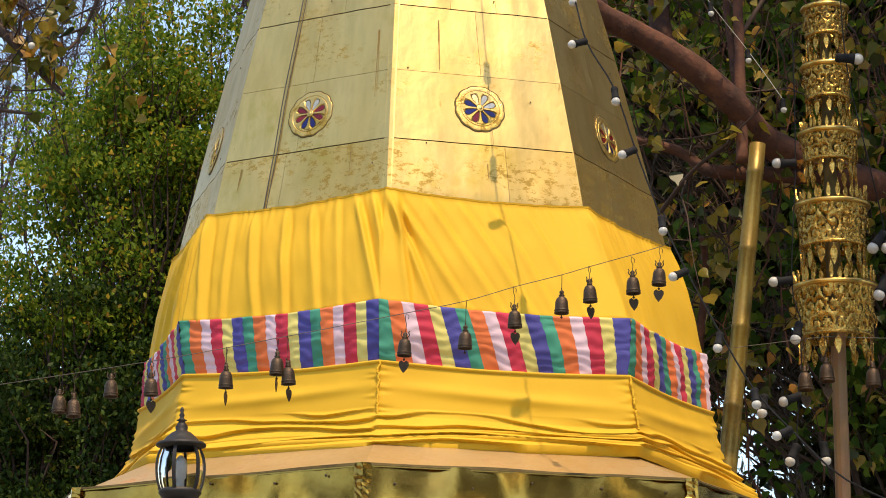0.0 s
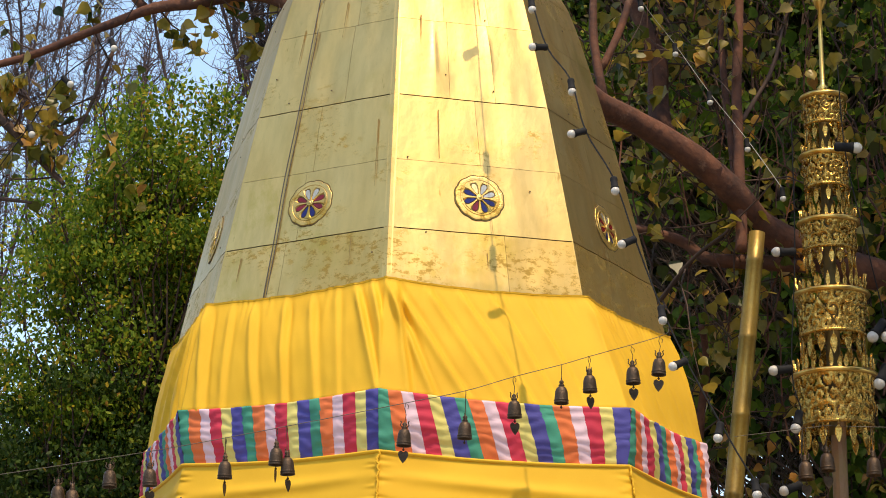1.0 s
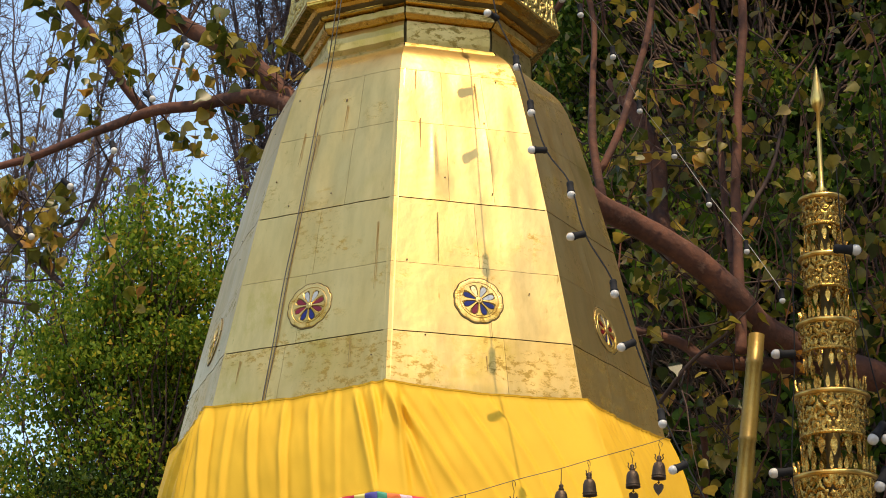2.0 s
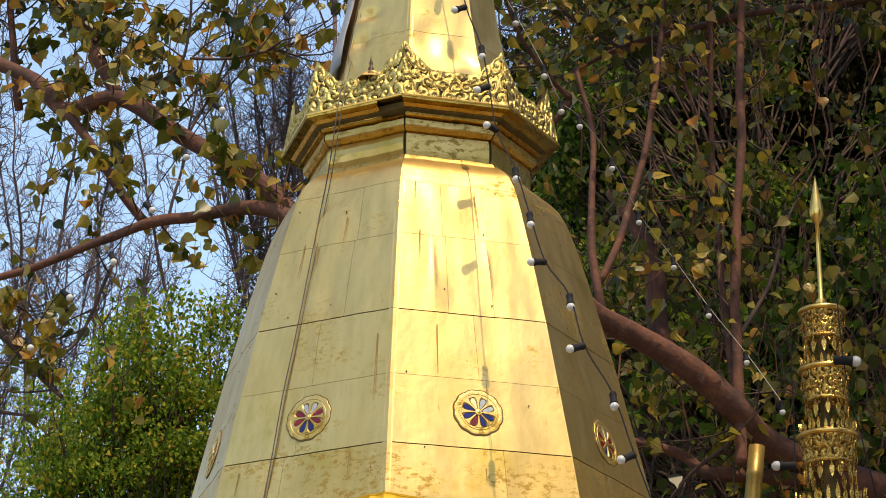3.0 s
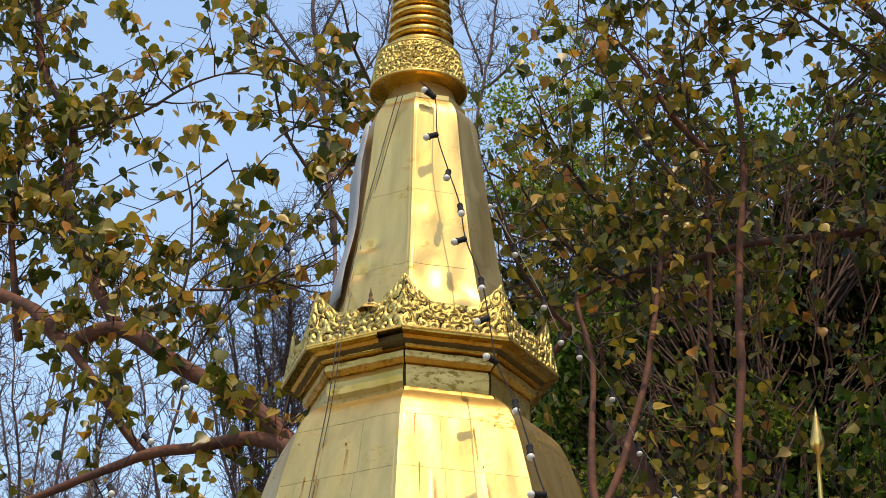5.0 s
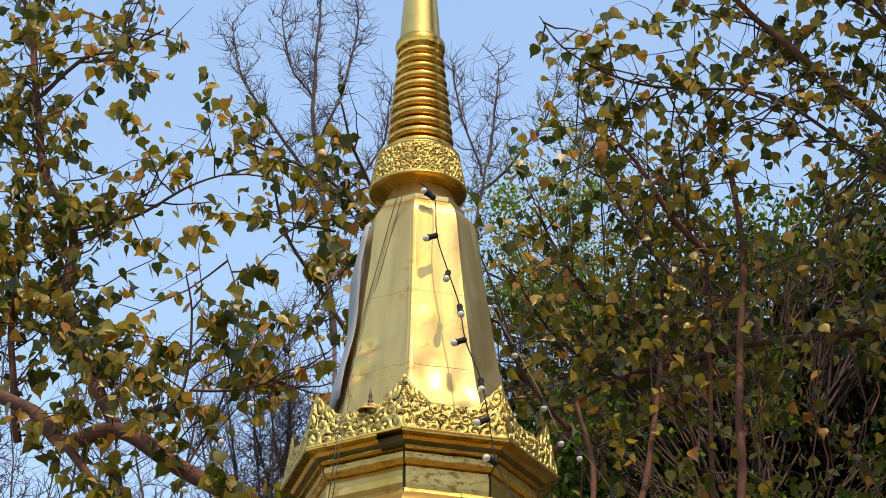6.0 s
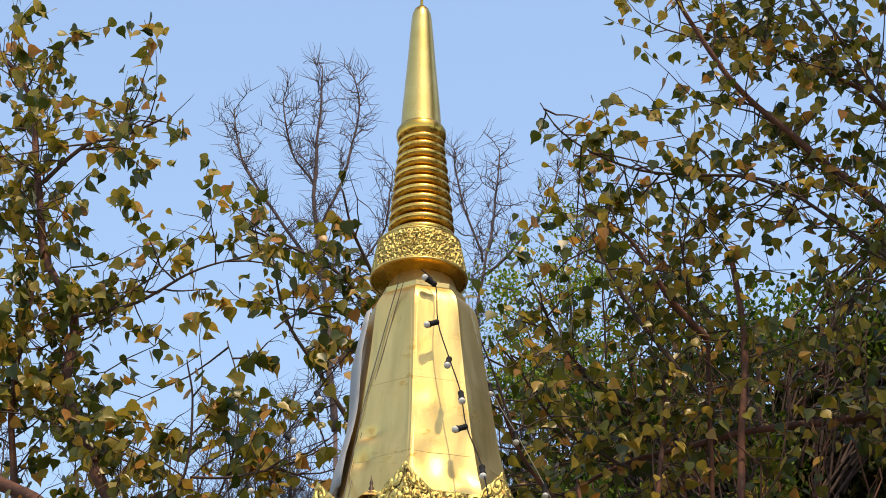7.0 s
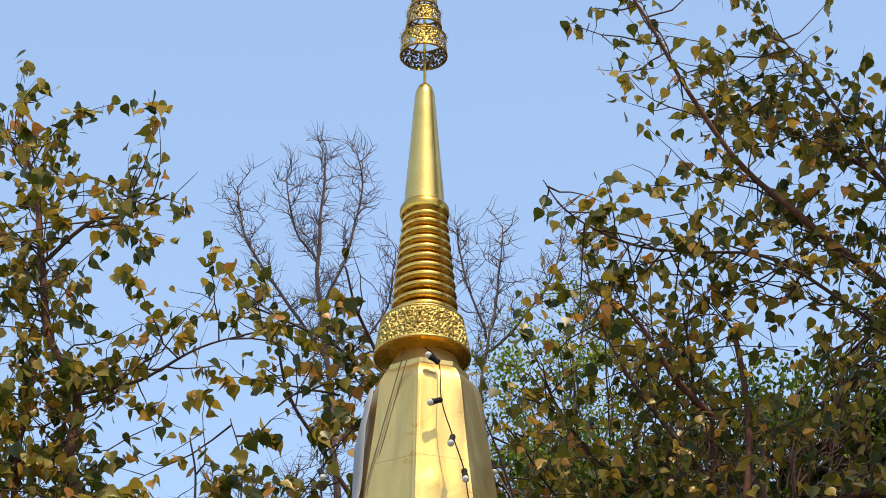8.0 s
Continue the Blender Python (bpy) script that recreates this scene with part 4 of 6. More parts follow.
    rings(bm, [[p + Vector((p.x, p.y, 0)).normalized() * dx + Vector((0, 0, dz)) for p in loops[0]] for dx, dz in ((-0.010, 0.0), (-0.004, 0.005), (0.002, 0.004), (0.004, -0.002), (0.0, -0.008))], True)
    part("hem", bm, CLOTH_YELLOW, ob, "turned yellow hem", True)


skirt()

# striped band of sewn strips
band = thing("striped_band", "multicoloured striped cloth band sewn round the yellow cloth", "cloth band", at=(AX, AY, 0))
ORDER = ("green", "orange", "pink", "red", "cream", "blue")
count = 0
for face in range(-3, 5):
    n = {-1: 18, 0: 18, 1: 15}.get(face, 15)
    for k in range(n):
        s0, s1 = k / n, (k + 1) / n
        slant = {0: 1.5, 1: 1.6, -1: 0.2, -2: 0.4}.get(face, 0.3) / n
        bm = bmesh.new()
        loops = []
        ruck = random.Random(count)
        ph, amp = ruck.uniform(0, 6), ruck.uniform(0.003, 0.006)
        for j in range(29):
            t = j / 28
            row = []
            for i in range(5):
                s = s0 + (s1 - s0) * (1.10 * i / 4 - 0.05)
                # slanted strips start a little earlier along the top
                fade = math.sin(math.pi * min(1, max(0, s))) ** 0.5 if slant > 0.05 else 0.4
                ss = s + slant * (t - 0.5) * fade
                ss = min(1.0, max(0.0, ss))
                p = ring_at(BAND_TOP, face, ss).lerp(ring_at(BAND_LOW, face, ss), t)
                out = Vector((p.x, p.y, 0)).normalized()
                d = 0.024 - 0.012 * t + 0.008 * math.sin(math.pi * t) + 0.003 * math.sin(math.pi * i / 4) + 0.009 * noise.noise(Vector((ss * n * 0.55 + face * 31, t * 3.2, 1.0))) + 0.0028 * math.sin(t * 40 + 7 * noise.noise(Vector((ss * n * 0.8 + face * 31, t * 2.5, 4.0)))) + 0.0012 * (count % 2)
                sag = -0.018 * math.sin(math.pi * ss) * (1 - t) - 0.014 * math.sin(math.pi * ss) * t
                row.append(p + out * d + Vector((0, 0, sag + 0.004 - 0.012 * t)))
            loops.append(row)
        inner = [[p - Vector((p.x, p.y, 0)).normalized() * 0.012 for p in loops[0]]]
        outer = [[p - Vector((p.x, p.y, 0)).normalized() * 0.012 for p in loops[-1]]]
        rings(bm, inner + loops + outer, False)
        part("strip", bm, FLAG[ORDER[count % 6]], band, ORDER[count % 6] + " cloth strip", smooth=True)
        count += 1


# ---- trees ----
HEART = ([(0, 0, 0), (0.30, 0.02, 0.05), (0.44, 0.22, 0.09), (0.36, 0.50, 0.07), (0.12, 0.78, 0.02), (0, 1.12, -0.05), (-0.12, 0.78, 0.02), (-0.36, 0.50, 0.07), (-0.44, 0.22, 0.09), (-0.30, 0.02, 0.05), (0, 0.5, 0.0)],
         [(0, 1, 2, 10), (10, 2, 3), (10, 3, 4), (10, 4, 5), (10, 5, 6), (10, 6, 7), (10, 7, 8), (0, 10, 8, 9)])
OVAL = ([(0, 0, 0), (0.27, 0.35, 0.05), (0.20, 0.72, 0.04), (0, 1.0, -0.04), (-0.20, 0.72, 0.04), (-0.27, 0.35, 0.05)], [(0, 1, 2, 3), (0, 3, 4, 5)])


def leaf_mesh(name, spots, ways, sizes, shape, mat, parent, seed, label=""):
    """Many leaves in one mesh; each hangs from its spot along its way, turned about it at random."""
    g = np.random.default_rng(seed)
    tv, tf = np.array(shape[0], float), shape[1]
    n = len(spots)
    y = ways / np.linalg.norm(ways, axis=1, keepdims=True)
    q = g.normal(size=(n, 3))
    x = np.cross(y, q)
    x /= np.linalg.norm(x, axis=1, keepdims=True)
    z = np.cross(x, y)
    cup = g.uniform(-0.6, 2.2, (n, 1, 1))
    v = spots[:, None, :] + sizes[:, None, None] * (x[:, None, :] * tv[None, :, 0:1] + y[:, None, :] * tv[None, :, 1:2] + z[:, None, :] * tv[None, :, 2:3] * cup)
    k = len(tv)
    faces = [tuple(i * k + c for c in fc) for i in range(n) for fc in tf]
    return raw(name, v.reshape(-1, 3).tolist(), faces, mat, parent, label, True)


def limb_mesh(name, limb, mat, parent, sides=9, steps=6, rough=0.012):
    pts, r0, r1 = limb
    line = smooth_line(pts, steps)
    n = len(line) - 1
    out = []
    for k, p in enumerate(line):
        w = rough if 0 < k < n else 0
        out.append(p + Vector((noise.noise(p * 3.1), noise.noise(p * 3.1 + Vector((5, 0, 0))), noise.noise(p * 3.1 + Vector((0, 7, 0))))) * w)
    radii = [(r0 + (r1 - r0) * k / n) * (1 + 0.14 * noise.noise(out[k] * 6.0)) for k in range(n + 1)]
    bm = bmesh.new()
    tube(bm, out, radii, sides)
    return part(name, bm, mat, parent, smooth=True)


def twigs_from(limbs, per_metre, lo, hi, g, up=0.3, keep=None, depth=(11.75, 14.5)):
    """Thin side shoots of the limbs: lists of points."""
    out = []
    for pts, r0, r1 in limbs:
        line = smooth_line(pts, 6)
        for a, b in zip(line, line[1:]):
            seg = (b - a)
            want = seg.length * per_metre
            for _ in range(int(want) + (g.random() < want % 1)):
                p = a + seg * g.random()
                d = Vector((g.gauss(0, 1), g.gauss(0, 0.6), g.gauss(up, 0.8)))
                d = (d + seg.normalized() * 0.6).normalized()
                length = g.uniform(lo, hi)
                tw = [p]
                for k in range(5):
                    d = (d + Vector((g.gauss(0, 0.25), g.gauss(0, 0.2), g.gauss(0.03, 0.25)))).normalized()
                    q = tw[-1] + d * length / 5
                    q.y = min(max(q.y, depth[0]), depth[1])
                    tw.append(q)
                if keep is None or keep(tw[-1]):
                    out.append(tw)
    return out


def twig_mesh(name, twigs, r, mat, parent, label="", sides=4):
    bm = bmesh.new()
    for tw in twigs:
        tube(bm, tw, [r * (1 - 0.7 * k / (len(tw) - 1)) for k in range(len(tw))], sides, False)
    return part(name, bm, mat, parent, label, True)


def hang_leaves(twigs, per_twig, size, g, droop=0.8, keep=None):
    """Spots, ways and sizes of leaves along shoots."""
    spots, ways, sizes = [], [], []
    for tw in twigs:
        for _ in range(g.randint(*per_twig)):
            t = 1 + g.random() ** 0.7 * (len(tw) - 1.001)
            k = min(int(t), len(tw) - 2)
            p = tw[k].lerp(tw[k + 1], t - k) if k < len(tw) - 1 else tw[-1]
            off = Vector((g.gauss(0, 1), g.gauss(0, 0.7), g.gauss(-0.5, 0.7))).normalized() * g.uniform(0.02, 0.06)
            if keep is None or keep(p):
                spots.append(p + off)
                ways.append((g.gauss(0, 0.65), g.gauss(0, 0.65), -droop + g.gauss(0, 0.5)))
                sizes.append(g.uniform(*size))
    return np.array([tuple(s) for s in spots]), np.array(ways), np.array(sizes)


LEFT_LIMBS = [
    ([(-0.61, 11.90, 6.14), (-0.76, 12.00, 6.32), (-0.97, 12.10, 6.57), (-1.30, 12.20, 6.79), (-1.67, 12.30, 7.06), (-1.95, 12.40, 7.04), (-2.15, 12.50, 7.25), (-2.54, 12.60, 7.46)], 0.050, 0.037),
    ([(-0.66, 11.90, 6.18), (-0.79, 11.97, 6.29), (-0.96, 12.03, 6.35), (-1.22, 12.10, 6.33), (-1.49, 12.17, 6.32), (-1.85, 12.23, 6.18), (-2.33, 12.30, 6.04)], 0.047, 0.017),
    ([(-1.51, 12.30, 6.38), (-1.63, 12.30, 6.53), (-1.77, 12.30, 6.75), (-1.93, 12.30, 6.97)], 0.026, 0.024),
    ([(-1.71, 12.50, 7.16), (-1.89, 12.57, 7.55), (-2.04, 12.64, 7.97), (-2.05, 12.71, 8.43), (-2.25, 12.79, 8.90), (-2.35, 12.86, 9.47), (-2.45, 12.93, 10.06), (-2.69, 13.00, 10.43)], 0.039, 0.012),
    ([(-2.03, 12.60, 8.39), (-1.68, 12.50, 8.42), (-1.40, 12.40, 8.54), (-1.18, 12.30, 8.57), (-0.96, 12.20, 8.57)], 0.011, 0.003),
    ([(-1.69, 12.50, 7.16), (-1.37, 12.40, 7.29), (-1.32, 12.30, 7.70), (-1.35, 12.20, 7.92)], 0.011, 0.004),
    ([(-1.32, 12.40, 7.33), (-1.07, 12.33, 7.30), (-0.77, 12.27, 7.36), (-0.54, 12.20, 7.46)], 0.009, 0.003),
    ([(-2.30, 12.70, 9.30), (-2.04, 12.60, 9.50), (-1.83, 12.50, 9.48), (-1.57, 12.40, 9.56)], 0.015, 0.005),
    ([(-2.27, 12.80, 7.21), (-2.34, 12.73, 7.78), (-2.33, 12.67, 8.16), (-2.26, 12.60, 8.58)], 0.025, 0.010),
    ([(-1.90, 12.45, 5.49), (-1.99, 12.50, 5.59), (-2.19, 12.50, 5.81), (-2.45, 12.60, 6.05)], 0.010, 0.033),
    ([(-2.05, 12.40, 5.38), (-2.25, 12.50, 5.44), (-2.50, 12.55, 5.50), (-2.66, 12.60, 5.75), (-2.45, 12.60, 6.05)], 0.007, 0.024),
    ([(-1.32, 12.40, 6.89), (-1.14, 12.47, 7.37), (-1.10, 12.53, 7.86), (-1.18, 12.60, 8.24)], 0.009, 0.003),
    ([(-1.68, 12.50, 6.24), (-1.87, 12.35, 5.70), (-2.08, 12.20, 5.89)], 0.012, 0.004),
]
RIGHT_LIMBS = [
    ([(0.59, 11.90, 5.93), (0.76, 12.04, 5.80), (0.96, 12.18, 5.73), (1.25, 12.31, 5.60), (1.49, 12.45, 5.41), (1.61, 12.59, 5.32), (1.83, 12.72, 5.24), (2.13, 12.86, 5.17), (2.51, 13.00, 5.12)], 0.050, 0.089),
    ([(0.92, 12.90, 5.41), (1.21, 12.85, 5.32), (1.35, 12.80, 5.21), (1.54, 12.75, 5.18), (1.85, 12.70, 5.15)], 0.023, 0.043),
    ([(1.48, 12.40, 5.14), (1.49, 12.47, 5.57), (1.50, 12.53, 6.20), (1.57, 12.60, 6.95), (1.60, 12.67, 7.61), (1.66, 12.73, 8.25), (1.63, 12.80, 8.92)], 0.031, 0.016),
    ([(0.80, 12.20, 5.84), (0.75, 12.33, 6.28), (0.79, 12.47, 6.86), (0.71, 12.60, 7.38)], 0.025, 0.012),
    ([(0.79, 12.30, 6.06), (0.93, 12.40, 6.40), (1.08, 12.50, 6.98), (1.17, 12.60, 7.58), (1.22, 12.70, 8.17)], 0.023, 0.011),
    ([(1.50, 12.50, 5.83), (1.68, 12.60, 6.14), (1.80, 12.70, 6.52), (1.98, 12.80, 6.88)], 0.014, 0.005),
    ([(2.66, 12.60, 7.95), (2.79, 13.10, 8.10), (2.33, 13.45, 8.18), (1.985, 13.38, 8.11), (1.65, 13.30, 8.01), (1.32, 13.23, 7.89), (0.93, 13.17, 7.73), (0.55, 13.10, 7.46)], 0.034, 0.009),
    ([(2.68, 12.60, 8.88), (2.25, 12.50, 9.22), (1.94, 12.40, 9.46), (1.63, 12.30, 9.74), (1.41, 12.20, 10.06), (1.23, 12.10, 10.38), (1.01, 12.00, 10.75)], 0.026, 0.007),
    ([(2.65, 12.60, 8.59), (2.23, 12.50, 8.90), (1.76, 12.40, 9.15), (1.28, 12.30, 9.12), (0.90, 12.20, 9.15), (0.65, 12.10, 9.27), (0.53, 12.00, 9.40)], 0.013, 0.003),
    ([(2.69, 12.40, 9.28), (2.38, 12.33, 9.84), (2.14, 12.27, 10.22), (1.90, 12.20, 10.57)], 0.011, 0.004),
    ([(1.45, 12.60, 8.24), (1.23, 12.50, 8.47), (1.02, 12.40, 8.77), (0.77, 12.30, 8.92)], 0.022, 0.005),
    ([(1.37, 12.80, 8.23), (1.34, 12.55, 8.56), (1.29, 12.30, 8.77)], 0.013, 0.005),
    ([(0.37, 12.00, 7.37), (0.28, 11.90, 7.64), (0.19, 11.80, 7.85)], 0.009, 0.003),
    ([(0.68, 12.60, 7.19), (0.43, 12.35, 7.40), (0.28, 12.10, 7.67)], 0.018, 0.006),
    ([(1.34, 13.40, 3.56), (1.29, 13.30, 3.90), (1.32, 13.20, 4.29), (1.36, 13.10, 4.69), (1.33, 13.00, 4.91)], 0.036, 0.015),
    ([(1.43, 13.40, 5.81), (1.20, 13.50, 6.16), (1.19, 13.60, 6.59), (1.05, 13.70, 6.97), (0.96, 13.80, 7.14)], 0.077, 0.029),
    ([(1.08, 12.80, 4.95), (1.27, 12.60, 5.16), (1.42, 12.40, 5.25)], 0.014, 0.008),
]
CENTRE_TWIGS = [
    ([(-0.32, 13.00, 8.38), (-0.48, 12.90, 8.69), (-0.64, 12.80, 8.81), (-0.86, 12.70, 8.88), (-1.11, 12.60, 8.96)], 0.014, 0.005),
    ([(-0.29, 12.90, 8.54), (-0.41, 12.77, 8.79), (-0.51, 12.63, 8.97), (-0.57, 12.50, 9.15)], 0.013, 0.005),
    ([(-0.52, 12.80, 7.86), (-0.71, 12.67, 8.14), (-0.87, 12.53, 8.38), (-0.93, 12.40, 8.63)], 0.015, 0.005),
    ([(-0.60, 12.80, 8.49), (-0.78, 12.60, 8.42), (-0.91, 12.40, 8.21)], 0.009, 0.005),
]
BARE_LIMBS = [
    ([(-0.78, 17.00, 9.80), (-0.86, 17.00, 10.73), (-0.98, 17.00, 11.80), (-0.96, 17.00, 12.51), (-0.95, 17.00, 12.96)], 0.029, 0.004),
    ([(-0.96, 17.00, 11.40), (-0.74, 17.00, 12.05), (-0.66, 17.00, 12.56), (-0.70, 17.00, 12.88)], 0.013, 0.004),
    ([(-0.91, 17.40, 11.23), (-1.41, 17.40, 12.03), (-1.60, 17.40, 12.40), (-1.66, 17.40, 12.82)], 0.015, 0.005),
    ([(-0.99, 17.20, 11.97), (-1.19, 17.20, 12.32), (-1.25, 17.20, 12.85)], 0.011, 0.004),
    ([(0.28, 17.00, 9.80), (0.25, 17.00, 10.72), (0.38, 17.00, 11.60), (0.43, 17.00, 12.20)], 0.018, 0.004),
    ([(0.34, 17.30, 11.27), (0.74, 17.30, 11.77), (0.92, 17.30, 12.28)], 0.013, 0.004),
    ([(0.30, 17.30, 11.37), (0.13, 17.30, 11.97), (0.09, 17.30, 12.38)], 0.011, 0.004),
    ([(0.93, 17.30, 10.88), (1.09, 17.30, 11.77), (1.06, 17.30, 12.23)], 0.011, 0.004),
    ([(-0.85, 17.10, 10.97), (-0.47, 17.10, 11.46), (-0.39, 17.10, 12.06)], 0.013, 0.004),
]
bodhi = thing("bodhi_tree", "old bodhi tree with reddish limbs and yellowing heart-shaped leaves", "tree")
TRUNK = [
    ([(3.1, 13.4, -0.1), (3.0, 13.3, 1.5), (3.0, 13.3, 3.6), (2.55, 13.0, 4.7)], 0.42, 0.10),
    ([(2.75, 13.05, 3.2), (2.9, 13.0, 5.2), (2.8, 12.8, 7.0), (2.62, 12.6, 8.0), (2.75, 12.6, 9.0), (2.75, 12.5, 10.2)], 0.2, 0.03),
    ([(0.59, 11.9, 5.93), (0.2, 11.85, 6.02), (-0.2, 11.85, 6.08), (-0.61, 11.9, 6.14)], 0.052, 0.055),
    ([(0.20, 11.85, 6.02), (0.3, 12.4, 6.9), (0.0, 12.9, 7.6), (-0.32, 13.0, 8.38)], 0.04, 0.014),
    ([(-0.1, 12.8, 7.4), (-0.35, 12.9, 7.6), (-0.52, 12.8, 7.86)], 0.02, 0.015),
    ([(0.1, 12.6, 7.3), (0.45, 12.7, 7.0), (0.68, 12.6, 7.19)], 0.02, 0.018),
    ([(1.32, 13.23, 7.89), (0.8, 12.6, 8.0), (0.5, 12.2, 8.3)], 0.014, 0.004),
    ([(1.0, 13.19, 7.76), (0.6, 12.5, 7.7), (0.35, 12.1, 7.9)], 0.012, 0.004),
    ([(1.46, 12.6, 7.8), (1.0, 12.3, 8.3), (0.8, 12.2, 8.7)], 0.014, 0.004),
    ([(1.48, 12.42, 5.3), (1.45, 12.9, 6.8), (1.45, 12.65, 8.24)], 0.02, 0.012),
    ([(2.75, 12.60, 9.43), (2.44, 12.50, 9.78), (2.08, 12.40, 9.91), (1.73, 12.30, 10.08)], 0.02, 0.005),
]
for limb in TRUNK + LEFT_LIMBS + RIGHT_LIMBS + CENTRE_TWIGS:
    limb_mesh("limb", limb, BARK_RED if limb[1] > 0.016 else BARK_GREY, bodhi, 10 if limb[1] > 0.03 else 6)


def clear_of_spire(p):
    """The open sky round the spire, and the body of the stupa."""
    if p.y < 11.7:
        return False
    if p.z > 9.35:
        return p.x < -1.40 or p.x > 0.5 + 0.12 * (p.z - 9.3)
    if p.z > 8.95:
        return p.x < -0.5 or p.x > 0.40
    return True


g = random.Random(11)
# Extra bough outside the view, added to throw shade on the umbrella.
SHADE_BOUGH = [([(2.7, 12.6, 7.4), (2.7, 11.6, 7.5), (2.5, 10.7, 7.6), (2.35, 10.0, 7.7)], 0.05, 0.012), ([(2.7, 11.6, 7.5), (2.4, 11.1, 6.9), (2.35, 10.7, 6.5)], 0.025, 0.008)]
for limb in SHADE_BOUGH:
    limb_mesh("limb", limb, BARK_RED, bodhi, 8)
left_twigs = twigs_from(LEFT_LIMBS[3:4] + LEFT_LIMBS[7:9], 12.0, 0.25, 0.7, g, 0.2, clear_of_spire) + twigs_from(LEFT_LIMBS[:3], 4.0, 0.25, 0.7, g, 0.25, clear_of_spire) + twigs_from(LEFT_LIMBS[3:], 8.0, 0.25, 0.8, g, 0.25, clear_of_spire) + twigs_from(CENTRE_TWIGS, 6, 0.15, 0.5, g, 0.3, clear_of_spire)
right_twigs = twigs_from(SHADE_BOUGH, 26, 0.3, 0.8, g, 0.1, lambda q: q.x > 2.2, (9.2, 12.6)) + twigs_from(TRUNK[6:9], 16, 0.2, 0.5, g, 0.2, clear_of_spire) + twigs_from(RIGHT_LIMBS[:2], 2.5, 0.3, 0.9, g, 0.1, clear_of_spire, (12.3, 14.5)) + twigs_from(RIGHT_LIMBS[2:6], 5.0, 0.3, 0.9, g, 0.1, clear_of_spire, (12.5, 14.5)) + twigs_from(TRUNK[10:], 26, 0.2, 0.6, g, 0.1, clear_of_spire, (12.0, 14.5)) + twigs_from(RIGHT_LIMBS, 9.0, 0.3, 0.8, g, 0.1, lambda q: clear_of_spire(q) and q.z > 10.0 and q.x > 1.5, (12.3, 14.5)) + twigs_from(RIGHT_LIMBS[6:], 10.0, 0.3, 1.0, g, 0.1, clear_of_spire, (12.1, 14.5)) + twigs_from(RIGHT_LIMBS[7:9] + RIGHT_LIMBS[10:12], 8.0, 0.3, 0.9, g, -0.2, lambda q: clear_of_spire(q) and q.z < 9.8, (12.6, 14.5))
twig_mesh("shoot_spray", left_twigs + right_twigs, 0.006, BARK_GREY, bodhi)["kind"] = "stuff"
red = []
for k in range(60):
    x0, y0, z0 = g.uniform(0.75, 2.6), g.uniform(12.6, 14.3), g.uniform(3.6, 8.4)
    line = [Vector((x0, y0, z0))]
    for q in range(7):
        line.append(line[-1] + Vector((g.gauss(0, 0.05), g.gauss(0, 0.03), g.uniform(0.12, 0.26))))
    red.append(line)
twig_mesh("red_shoot_spray", red, 0.0075, BARK_RED, bodhi, "thin reddish upright shoots")["kind"] = "stuff"
red_side = []
for tw in red:
    for _ in range(5):
        p = tw[g.randint(1, 7)].copy()
        d = Vector((g.gauss(0, 1), g.gauss(0, 0.4), g.gauss(0.5, 0.6))).normalized()
        line = [p]
        for k in range(4):
            d = (d + Vector((g.gauss(0, 0.25), g.gauss(0, 0.2), g.gauss(0.05, 0.25)))).normalized()
            line.append(line[-1] + d * g.uniform(0.04, 0.11))
        red_side.append(line)
twig_mesh("red_twig_spray", red_side, 0.004, BARK_RED, bodhi, "thin reddish side twigs")["kind"] = "stuff"
sub = []
for tw in left_twigs + right_twigs:
    for _ in range(2):
        p = tw[g.randint(1, 4)].copy()
        d = Vector((g.gauss(0, 1), g.gauss(0, 0.5), g.gauss(0.2, 0.8))).normalized()
        line = [p]
        for k in range(3):
            d = (d + Vector((g.gauss(0, 0.3), g.gauss(0, 0.2), g.gauss(0, 0.3)))).normalized()
            line.append(line[-1] + d * g.uniform(0.05, 0.13))
        if clear_of_spire(line[-1]):
            sub.append(line)
twig_mesh("fine_shoot_spray", sub, 0.0035, BARK_GREY, bodhi)["kind"] = "stuff"
sl, wl_, zl = hang_leaves(left_twigs, (9, 18), (0.055, 0.100), g, 0.8, lambda q: clear_of_spire(q) and (q.x < -1.35 or q.z < 8.5 or g.random() < 0.6))
sr_, wr_, zr = hang_leaves(right_twigs + red_side, (7, 15), (0.045, 0.095), g, 0.8, lambda q: (clear_of_spire(q) or q.x > 2.2) and (q.z > 9.0 or g.random() < 0.55))
ss_, ws_, zs = hang_leaves(sub, (0, 3), (0.045, 0.085), g, 0.7, clear_of_spire)
spots, ways, sizes = np.concatenate([sl, sr_, ss_]), np.concatenate([wl_, wr_, ws_]), np.concatenate([zl, zr, zs])
in_view = np.where(np.abs(spots[:, 0]) < 2.1, spots[:, 1], 99.0)
near = np.argsort(in_view)[:280]
rest = np.setdiff1d(np.arange(len(spots)), near)
crown = leaf_mesh("crown", spots[rest], ways[rest], sizes[rest], HEART, LEAF_BODHI, bodhi, 5, "heart-shaped green and yellowing leaves")
crown["kind"] = "stuff"


